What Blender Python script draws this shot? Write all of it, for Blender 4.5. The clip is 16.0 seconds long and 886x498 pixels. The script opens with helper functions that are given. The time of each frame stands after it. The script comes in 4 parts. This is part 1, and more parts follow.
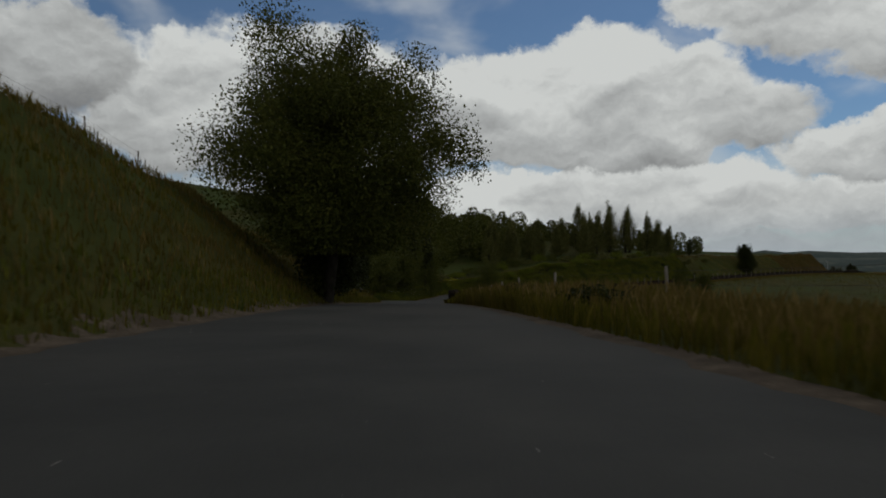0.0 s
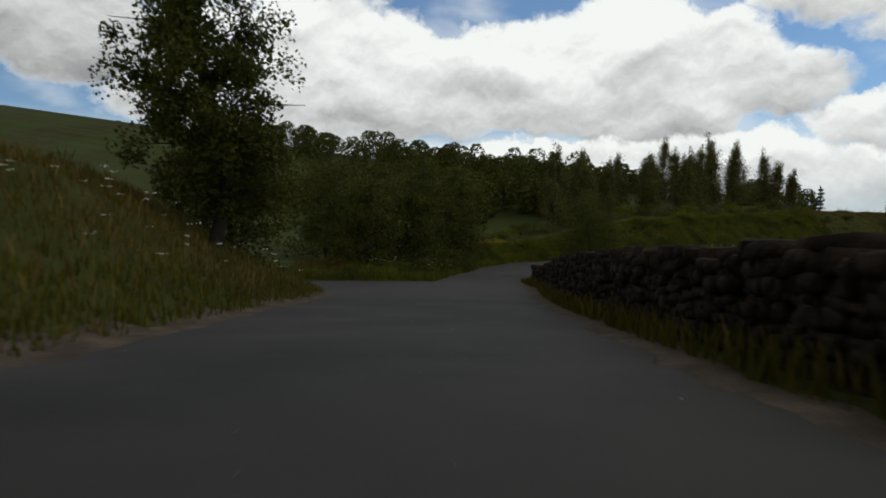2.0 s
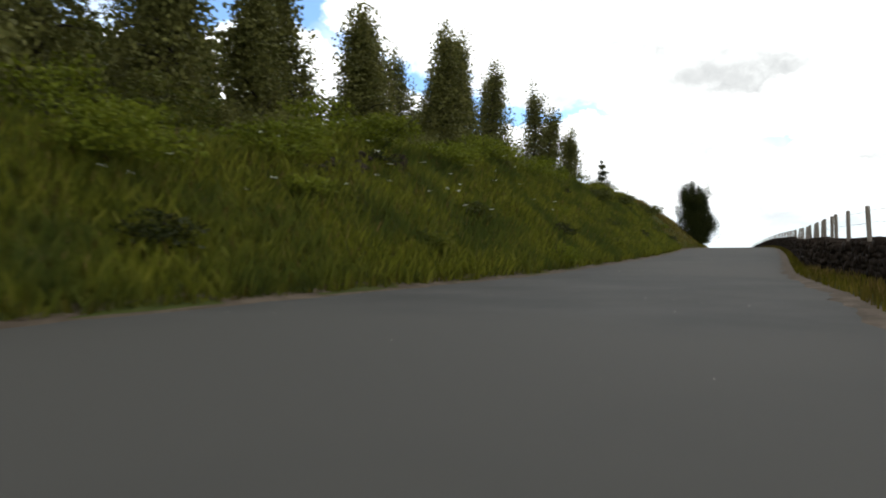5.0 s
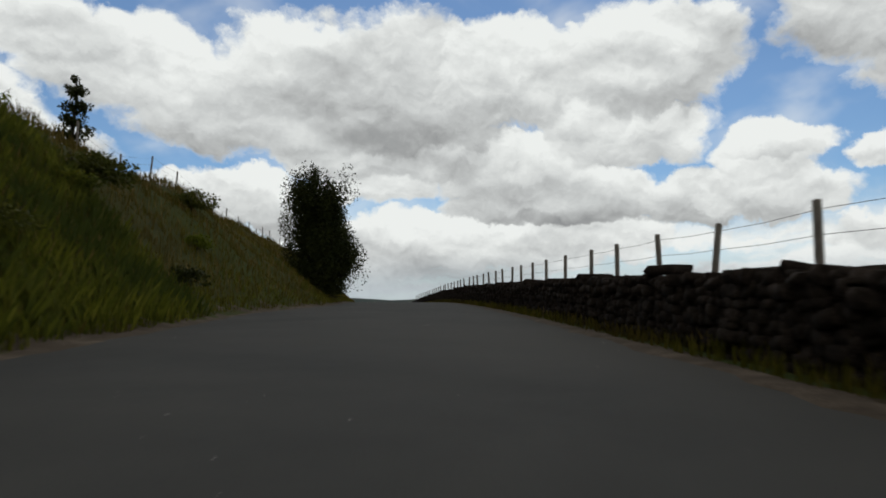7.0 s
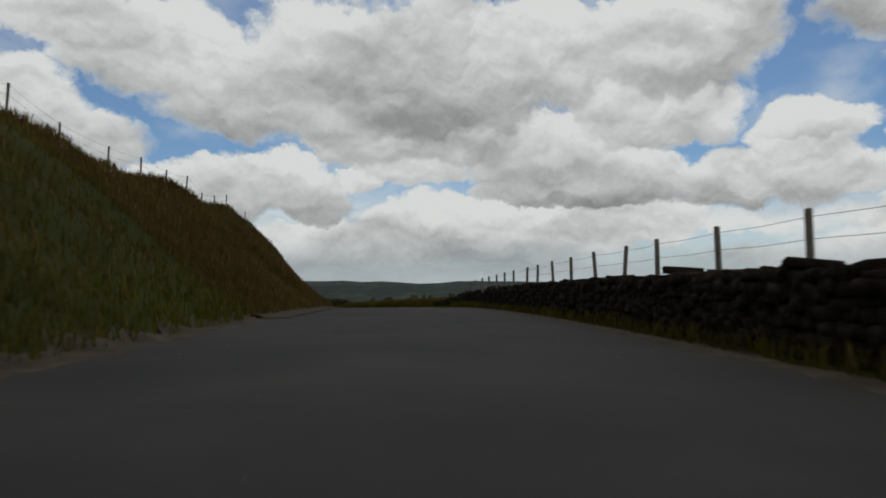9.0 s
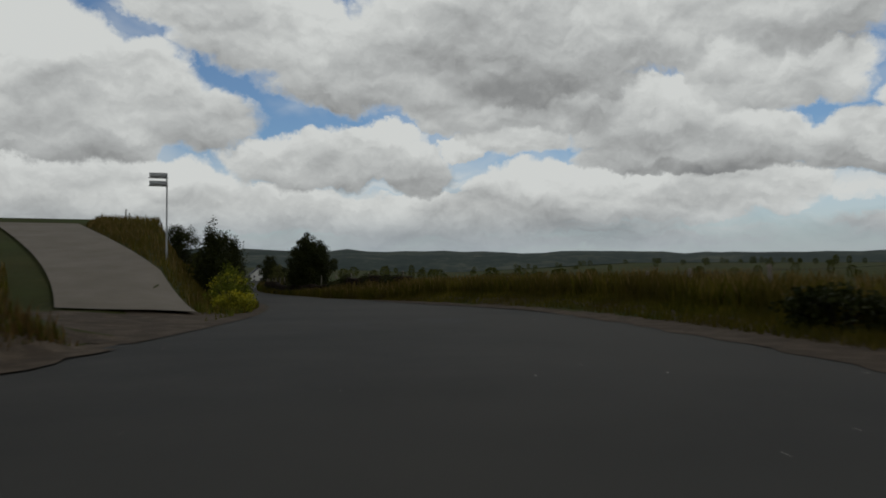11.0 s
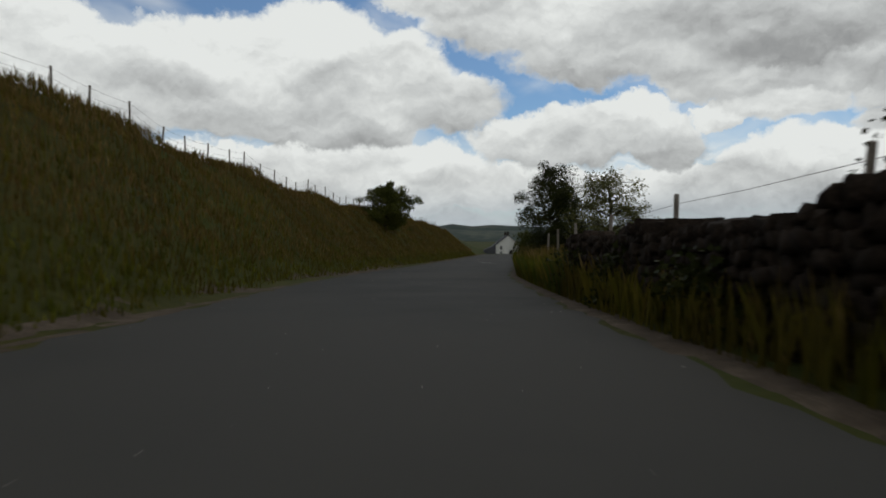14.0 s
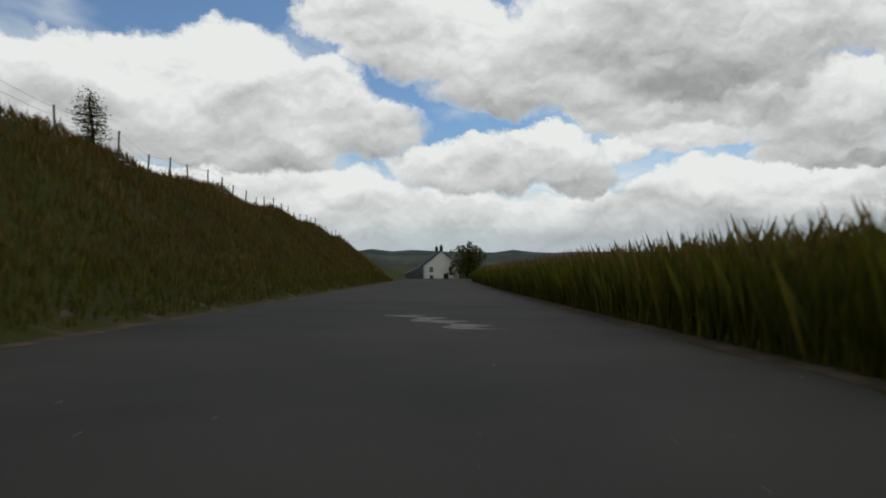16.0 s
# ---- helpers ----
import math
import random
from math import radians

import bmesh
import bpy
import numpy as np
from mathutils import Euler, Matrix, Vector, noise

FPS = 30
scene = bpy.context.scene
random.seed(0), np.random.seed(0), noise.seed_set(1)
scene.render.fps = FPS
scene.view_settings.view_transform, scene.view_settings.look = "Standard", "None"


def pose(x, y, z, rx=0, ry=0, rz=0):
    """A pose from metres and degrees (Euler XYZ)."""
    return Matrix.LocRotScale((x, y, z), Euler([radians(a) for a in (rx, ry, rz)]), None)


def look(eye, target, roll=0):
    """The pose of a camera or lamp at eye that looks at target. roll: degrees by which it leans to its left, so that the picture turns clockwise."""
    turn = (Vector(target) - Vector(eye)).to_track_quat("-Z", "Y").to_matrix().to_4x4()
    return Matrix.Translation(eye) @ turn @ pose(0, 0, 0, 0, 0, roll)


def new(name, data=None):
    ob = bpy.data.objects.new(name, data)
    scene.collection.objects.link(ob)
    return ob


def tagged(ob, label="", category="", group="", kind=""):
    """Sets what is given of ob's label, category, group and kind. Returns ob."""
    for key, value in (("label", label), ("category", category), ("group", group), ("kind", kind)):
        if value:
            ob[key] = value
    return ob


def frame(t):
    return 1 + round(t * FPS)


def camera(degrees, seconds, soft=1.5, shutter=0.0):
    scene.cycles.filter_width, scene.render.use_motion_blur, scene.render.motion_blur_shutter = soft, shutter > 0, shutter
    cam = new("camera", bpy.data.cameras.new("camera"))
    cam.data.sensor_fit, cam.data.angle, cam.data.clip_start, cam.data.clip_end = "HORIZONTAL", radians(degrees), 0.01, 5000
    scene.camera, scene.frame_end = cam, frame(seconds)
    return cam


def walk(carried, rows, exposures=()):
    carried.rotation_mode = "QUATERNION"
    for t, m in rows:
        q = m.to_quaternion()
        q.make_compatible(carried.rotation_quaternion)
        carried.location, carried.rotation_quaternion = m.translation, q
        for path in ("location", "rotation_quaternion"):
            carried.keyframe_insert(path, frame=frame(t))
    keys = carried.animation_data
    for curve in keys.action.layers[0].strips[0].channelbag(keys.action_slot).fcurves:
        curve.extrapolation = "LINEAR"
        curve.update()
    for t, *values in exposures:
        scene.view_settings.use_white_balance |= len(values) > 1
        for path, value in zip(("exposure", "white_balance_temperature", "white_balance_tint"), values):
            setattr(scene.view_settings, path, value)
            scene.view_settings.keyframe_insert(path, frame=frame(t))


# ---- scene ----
# ---- camera ----
LENS = 66.0
SPEED = 34.0   # stations a second
ALONG = 0.943  # metres to a station along the lane
ACROSS = 2.12  # metres to a unit across it
EYE = 1.0


def curve(rows):
    xs, ys = zip(*rows)
    return lambda t: float(np.interp(t, xs, ys))


def smooth_table(rows, step, spread):
    """A table of (t, value), sampled evenly and smoothed."""
    xs, ys = zip(*rows)
    t = np.arange(xs[0], xs[-1] + step, step)
    v = np.interp(t, xs, ys)
    k = np.exp(-0.5 * (np.arange(-3 * spread, 3 * spread + step, step) / spread) ** 2)
    pad = len(k) // 2
    v = np.convolve(np.pad(v, pad, mode="edge"), k / k.sum(), "valid")
    return t[: len(v)], v


# the lane: heading (degrees to the left of +y) and slope (degrees, up) along its length in seconds of travel
HEADING = [(-3, 3.4), (0, 3.4), (1, 2.2), (2, 1.1), (3, -2.2), (3.5, -6.5), (4, -13.3), (4.5, -24.3), (5, -40.9), (5.3, -49.1), (5.7, -52.9), (6.5, -53.1), (7.5, -52.0), (8.5, -50.6), (10, -48.4), (10.8, -46.1), (11.5, -38.2), (12, -29.2), (12.5, -23.6), (13, -22.3), (14, -24.1), (15, -27.0), (16, -29.9), (20, -31.5), (40, -31.5)]
SLOPE = [(-3, -1.6), (0.5, -1.6), (1.2, -3.4), (2, -3.6), (3, -3), (3.8, -2), (4.5, -0.3), (5.2, 0.5), (6, 1.3), (7.5, 1.6), (8.5, 1), (9.5, 0), (10.3, -1), (11, -1.9), (12, -2.6), (13, -2.1), (14, -1.9), (15, -1.6), (16, -1.2), (17, -1), (24, -0.4), (40, 0)]

_t, _h = smooth_table(HEADING, 1 / 60, 0.25)
_, _g = smooth_table(SLOPE, 1 / 60, 0.25)
S_AX = _t * SPEED
_d = np.gradient(S_AX) * ALONG
P_X = np.cumsum(-np.sin(np.radians(_h)) * _d)
P_Y = np.cumsum(np.cos(np.radians(_h)) * _d)
P_Z = np.cumsum(np.tan(np.radians(_g)) * _d)
_zero = int(np.argmin(abs(S_AX)))
P_X, P_Y, P_Z = P_X - P_X[_zero], P_Y - P_Y[_zero], P_Z - P_Z[_zero]


def spot(s, u):
    """Plan place of the point s stations along the lane and u units to its right; far out the offsets run parallel."""
    x, y, h = np.interp(s, S_AX, P_X), np.interp(s, S_AX, P_Y), np.radians(np.interp(s, S_AX, _h))
    near = ACROSS * np.clip(u, -20, 20)
    far = ACROSS * u - near
    h0 = math.radians(-27)
    return x + near * np.cos(h) + far * math.cos(h0), y + near * np.sin(h) + far * math.sin(h0)


def lane_z(s):
    return np.interp(s, S_AX, P_Z)


cam = camera(LENS, 16.0, soft=1.8, shutter=0.1)

# seconds, yaw, pitch, roll
PATH = [
    (0, 0.01, 1, 0), (0.5, 0.34, -0.2, 0), (1, 1.78, -1.1, 0), (1.5, 1.99, -2.2, 0), (2, 1.87, -1.5, 0), (2.5, 1.28, -1.1, 0),
    (3, -0.75, -1.9, 0), (3.5, -3.72, -2.2, 0), (4, -6.85, -2.3, 0), (4.5, -13.58, -1.2, 0), (5, -27.82, 0.65, 0), (5.2, -33.99, 1.9, 0),
    (5.7, -46.35, 2.9, 0), (6.3, -52.9, 4.2, 0), (7, -55.12, 4.8, 0), (7.5, -55.34, 4.8, 0), (8, -54.89, 4.1, 0), (9, -52.64, 3.4, 0),
    (10, -49.28, 2.7, 0), (10.5, -47.27, 2.2, 0), (11, -44.12, 0.9, 0), (11.5, -39.82, -0.2, 0), (12, -33.52, -1.75, 0), (12.5, -27.0, -2.1, 0),
    (13, -23.19, -1.15, 0), (13.5, -23.2, -0.9, 0), (14, -23.88, -1.05, 0), (14.5, -24.57, -0.75, 0), (15, -26.8, -0.15, 0), (15.5, -28.82, 0.4, 0),
    (16, -30.61, 1.1, 0),
]


def eye(t):
    s = t * SPEED
    x, y = spot(s, 0)
    return float(x), float(y), float(lane_z(s)) + EYE


STOPS = [(0, -0.55), (0.6, -0.3), (1.0, -0.3), (1.8, -0.05), (2.6, 0.45), (3.3, 0.8), (4.0, 1.15), (4.5, 1.25), (5.2, 1.2), (6.2, 0.7), (7.3, -0.2), (8.2, -0.3), (10.3, -0.5), (13, -0.48), (14.5, -0.05), (16, -0.1)]
walk(cam, [(t, pose(*eye(t), 90 + p, r, w)) for t, w, p, r in PATH], STOPS)

# ---- light ----
SUN_EL, SUN_AZ = 50.0, -62.0   # elevation, and degrees to the left of +y
world = bpy.data.worlds.new("sky")
scene.world = world
world.use_nodes = True
wt = world.node_tree
wt.nodes.clear()


def node(tree, kind, op="", **values):
    n = tree.nodes.new(kind)
    if op:
        n.operation = op
    for key, value in values.items():
        n.inputs[int(key[1:]) if key[0] == "i" and key[1:].isdigit() else key].default_value = value
    return n


sky = node(wt, "ShaderNodeTexSky")
sky.sky_type, sky.sun_disc, sky.sun_elevation, sky.sun_rotation = "NISHITA", False, radians(SUN_EL), radians(-SUN_AZ)
sky.dust_density, sky.ozone_density = 0.1, 5.0

# cumulus heads: azimuth (left of +y), elevation, half width and half height in degrees, brightness
LOW_CLOUDS = [(-21.3, 4.2, 7.6, 2.0, 0.85), (-29.7, 4.3, 6.9, 1.7, 0.78), (-35.9, 3.6, 9.0, 1.4, 0.68), (-46.4, 4.1, 9.2, 1.5, 0.72), (-54.6, 5.5, 8.0, 2.3, 0.82), (-63.8, 5.8, 8.0, 2.6, 0.82), (-16.9, 6.4, 7.1, 2.1, 0.9), (-66.0, 6.0, 7.8, 1.7, 0.82), (-3.3, 4.7, 8.8, 2.7, 0.9), (-18.3, 5.2, 9.7, 2.8, 0.82)]
LEFT_CUMULUS = [(-1.1, 12.2, 7.1, 3.7, 0.78), (-8.4, 14.3, 5.7, 2.9, 0.88), (-13.4, 14.6, 6.5, 3.3, 0.9), (-18.7, 13.3, 5.2, 3.2, 0.82), (-21.3, 11.0, 6.3, 2.4, 0.66), (-14.7, 10.1, 9.2, 2.5, 0.66), (30.4, 14.9, 5.0, 3.5, 0.5), (13.2, 12.2, 12.8, 5.5, 0.72)]
MIDDLE_CUMULUS = [(-33.4, 8.0, 6.4, 2.1, 0.76), (-38.5, 9.4, 4.0, 2.0, 0.86), (-42.0, 7.7, 2.6, 1.9, 0.64), (-46.0, 9.4, 1.7, 1.0, 0.9), (-64.0, 10.5, 5.5, 2.3, 0.86), (-68.6, 9.1, 4.3, 2.0, 0.74), (-61.8, 8.4, 6.0, 1.3, 0.62), (-75.9, 8.5, 3.8, 2.0, 0.66), (-80.7, 11.9, 3.1, 2.1, 0.95), (-81.4, 8.5, 4.5, 1.7, 0.88)]
UPPER_BANK = [(-24.0, 19.9, 4.5, 2.1, 0.84), (-29.7, 18.3, 6.1, 3.3, 0.8), (-36.5, 16.0, 6.5, 3.4, 0.72), (-43.3, 17.5, 7.4, 4.9, 0.72), (-52.4, 18.1, 8.3, 5.0, 0.62), (-60.7, 19.2, 5.1, 4.0, 0.78), (-46.2, 12.9, 5.1, 2.1, 0.74), (-50.4, 11.1, 4.3, 2.1, 0.82), (-54.6, 13.2, 6.9, 2.3, 0.78), (-60.9, 11.7, 6.1, 2.9, 0.82), (-64.7, 8.3, 5.2, 1.4, 0.62)]
RIGHT_BANK = [(-70.6, 14.0, 5.2, 2.6, 0.8), (-66.7, 16.2, 3.4, 2.3, 0.84), (-72.2, 20.0, 6.5, 3.9, 0.74), (-90.6, 21.8, 7.1, 4.2, 0.66), (-88.2, 11.1, 2.0, 1.1, 0.95), (-81.4, 12.4, 3.3, 1.3, 0.9), (-80.5, 9.0, 4.0, 1.9, 0.78)]
FAR_RIGHT = [(-95.4, 5.5, 8.5, 1.8, 0.8), (-109.8, 5, 8.5, 2, 0.78), (-124.2, 6, 10.2, 2.4, 0.8), (-97.0, 10.5, 6.0, 2.2, 0.86), (-109.8, 13, 8.5, 3.4, 0.82), (-122.6, 16, 10.2, 4, 0.7), (-95.4, 18.5, 7.6, 4, 0.72), (-108.2, 22, 9.3, 3.6, 0.62)]


def link(tree, a, b, o=0):
    tree.links.new(a.outputs[o], b)


def sphere_dir(az, el):
    a, e = radians(az), radians(el)
    return (-math.sin(a) * math.cos(e), math.cos(a) * math.cos(e), math.sin(e))


coord = node(wt, "ShaderNodeTexCoord")
warp = node(wt, "ShaderNodeTexNoise", Scale=16.0, Detail=7.0, Roughness=0.62)
link(wt, coord, warp.inputs["Vector"])
warp_c = node(wt, "ShaderNodeVectorMath", "SUBTRACT", i1=(0.5, 0.5, 0.5))
tree_link = wt.links.new
tree_link(warp.outputs["Color"], warp_c.inputs[0])
warp_s = node(wt, "ShaderNodeVectorMath", "SCALE", Scale=0.06)
link(wt, warp_c, warp_s.inputs[0])
bent = node(wt, "ShaderNodeVectorMath", "ADD")
link(wt, coord, bent.inputs[0])
link(wt, warp_s, bent.inputs[1])
bent_n = node(wt, "ShaderNodeVectorMath", "NORMALIZE")
link(wt, bent, bent_n.inputs[0])


# the clouds' own billows: lit where they thin out upwards, grey underneath
def sky_noise(scale, detail, rough, shift):
    m = node(wt, "ShaderNodeMapping", Scale=(scale, scale, scale * 1.7), Location=shift)
    link(wt, coord, m.inputs["Vector"])
    n = node(wt, "ShaderNodeTexNoise", Scale=1.0, Detail=detail, Roughness=rough, Distortion=0.25)
    link(wt, m, n.inputs["Vector"])
    return n


def billow(scale, shift):
    """Rounded heaps: inverted cell distance at several sizes."""
    m = node(wt, "ShaderNodeMapping", Scale=(scale, scale, scale * 1.5), Location=shift)
    tree_link(bent.outputs[0], m.inputs["Vector"])
    n = node(wt, "ShaderNodeTexVoronoi", Scale=1.0, Detail=3.0, Roughness=0.55)
    n.feature, n.normalize = "SMOOTH_F1", True
    n.inputs["Smoothness"].default_value = 0.35
    link(wt, m, n.inputs["Vector"])
    return n


def calc(op, a, b_, c=None):
    n = node(wt, "ShaderNodeMath", op)
    for k, x in enumerate((a, b_, c)):
        if x is None:
            continue
        if isinstance(x, (int, float)):
            n.inputs[k].default_value = x
        else:
            tree_link(x.outputs[0], n.inputs[k])
    return n


def ranged(src, a, b_, lo=0.0, hi=1.0):
    m = node(wt, "ShaderNodeMapRange", i1=a, i2=b_, i3=lo, i4=hi)
    m.interpolation_type = "SMOOTHSTEP"
    tree_link(src.outputs[0], m.inputs[0])
    return m


sep = node(wt, "ShaderNodeSeparateXYZ")
link(wt, coord, sep.inputs[0])
height_ = node(wt, "ShaderNodeMath", "ADD", i1=0.0)
tree_link(sep.outputs["Z"], height_.inputs[0])
body_a = sky_noise(6.5, 4.0, 0.45, (0, 0, 0))
body_b = sky_noise(6.5, 4.0, 0.45, (0, 0, 0.3))
puff_a = sky_noise(17.0, 5.0, 0.5, (3, 1, 0))
heap_a = billow(13.0, (0, 0, 0))
heap_b = billow(13.0, (0, 0, 0.2))
fine_a = billow(34.0, (5, 2, 0))
fine_b = billow(34.0, (5, 2, 0.16))
relief = calc("ADD", calc("MULTIPLY", calc("SUBTRACT", body_a, body_b), 0.9), calc("ADD", calc("MULTIPLY", calc("SUBTRACT", heap_b, heap_a), 0.8), calc("MULTIPLY", calc("SUBTRACT", fine_b, fine_a), 0.28)))
edge = calc("ADD", calc("MULTIPLY", calc("SUBTRACT", heap_a, 0.4), 0.75), calc("ADD", calc("MULTIPLY", calc("SUBTRACT", fine_a, 0.4), 0.3), calc("MULTIPLY", calc("SUBTRACT", puff_a, 0.5), 0.45)))


def cumulus(rows):
    """Heads of cloud laid over one another, far ones first: each white above and grey below."""
    shade, cover = None, None
    for az, el, rx, ry, white in sorted(rows, key=lambda r: r[1] - 0.4 * r[3]):
        frame_ = Euler((radians(el), 0, radians(az))).to_matrix()
        wide = node(wt, "ShaderNodeVectorMath", "DOT_PRODUCT", i1=frame_.col[0] / math.tan(radians(rx)))
        link(wt, bent_n, wide.inputs[0])
        up = node(wt, "ShaderNodeVectorMath", "DOT_PRODUCT", i1=frame_.col[2] / math.tan(radians(ry)))
        link(wt, bent_n, up.inputs[0])
        w2 = node(wt, "ShaderNodeMath", "MULTIPLY")
        u2 = node(wt, "ShaderNodeMath", "MULTIPLY_ADD")
        for k in (0, 1):
            tree_link(wide.outputs["Value"], w2.inputs[k])
            tree_link(up.outputs["Value"], u2.inputs[k])
        link(wt, w2, u2.inputs[2])
        q = node(wt, "ShaderNodeMath", "SQRT")
        link(wt, u2, q.inputs[0])
        q1 = calc("ADD", q, edge)
        a = ranged(q1, 1.2, 0.93)
        own = node(wt, "ShaderNodeMapRange", i1=-1.0, i2=0.9, i3=white - 0.27, i4=white + 0.16)
        tree_link(up.outputs["Value"], own.inputs[0])
        if shade is None:
            shade, cover = own, a
        else:
            mix = node(wt, "ShaderNodeMix")
            tree_link(a.outputs[0], mix.inputs[0])
            tree_link(shade.outputs[0], mix.inputs[2])
            tree_link(own.outputs[0], mix.inputs[3])
            shade, cover = mix, calc("MAXIMUM", cover, a)
    return shade, cover


shade, cover = cumulus(LOW_CLOUDS + LEFT_CUMULUS + MIDDLE_CUMULUS + UPPER_BANK + RIGHT_BANK + FAR_RIGHT)
light_ = calc("ADD", calc("ADD", shade, calc("MULTIPLY", relief, 0.95)), calc("MULTIPLY_ADD", body_a, 0.3, -0.02))
cloud = node(wt, "ShaderNodeValToRGB")
ce = cloud.color_ramp.elements
ce[0].position, ce[0].color = 0.1, (0.2, 0.21, 0.22, 1)
ce[1].position, ce[1].color = 1.0, (0.86, 0.885, 0.865, 1)
ce.new(0.42).color = (0.36, 0.37, 0.37, 1)
ce.new(0.7).color = (0.585, 0.605, 0.6, 1)
link(wt, light_, cloud.inputs[0])
# cloud overhead and behind; the unseen zenith is dimmed so the ground gets darker
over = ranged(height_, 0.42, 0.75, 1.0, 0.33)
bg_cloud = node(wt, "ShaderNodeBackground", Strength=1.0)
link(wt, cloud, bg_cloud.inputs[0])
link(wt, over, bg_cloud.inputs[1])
ahead = node(wt, "ShaderNodeVectorMath", "DOT_PRODUCT", i1=sphere_dir(-32, 10))
link(wt, coord, ahead.inputs[0])
aside = node(wt, "ShaderNodeMath", "ADD", i1=0.0)
tree_link(ahead.outputs["Value"], aside.inputs[0])
rest = calc("MAXIMUM", ranged(height_, 0.44, 0.56), ranged(aside, 0.3, 0.1, 0.0, 0.85))
bands_map = node(wt, "ShaderNodeMapping", Scale=(5.0, 5.0, 34.0))
link(wt, bent_n, bands_map.inputs["Vector"])
bands_noise = node(wt, "ShaderNodeTexNoise", Scale=1.0, Detail=5.0, Roughness=0.55)
link(wt, bands_map, bands_noise.inputs["Vector"])
bands = calc("MULTIPLY", ranged(bands_noise, 0.34, 0.58, 0.45, 1.0), ranged(height_, 0.17, 0.09))
wisps = calc("MAXIMUM", bands, ranged(body_a, 0.46, 0.72, 0.03, 0.5))
gap = calc("SUBTRACT", 1.0, calc("MAXIMUM", cover, calc("MAXIMUM", rest, wisps)))
bg = node(wt, "ShaderNodeBackground", Strength=0.085)
clear_air = node(wt, "ShaderNodeMixRGB", i0=1.0, i2=(0.82, 0.93, 0.97, 1))
clear_air.blend_type = "MULTIPLY"
link(wt, sky, clear_air.inputs[1])
link(wt, clear_air, bg.inputs[0])
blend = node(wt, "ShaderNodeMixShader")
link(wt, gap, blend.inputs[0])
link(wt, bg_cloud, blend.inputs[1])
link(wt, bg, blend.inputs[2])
haze = node(wt, "ShaderNodeBackground", Color=(0.5, 0.57, 0.62, 1), Strength=1.0)
low_air = node(wt, "ShaderNodeMixShader")
link(wt, ranged(height_, 0.0, 0.085, 0.75, 0.0), low_air.inputs[0])
link(wt, blend, low_air.inputs[1])
link(wt, haze, low_air.inputs[2])
out = node(wt, "ShaderNodeOutputWorld")
link(wt, low_air, out.inputs[0])

sun_data = bpy.data.lights.new("sun", "SUN")
sun_data.energy, sun_data.angle, sun_data.color = 0.6, radians(24), (1, 0.95, 0.87)
sun = new("sun", sun_data)
_a, _e = radians(SUN_AZ), radians(SUN_EL)
sun.matrix_world = look((0, 0, 0), (math.sin(_a) * math.cos(_e), -math.cos(_a) * math.cos(_e), -math.sin(_e)))


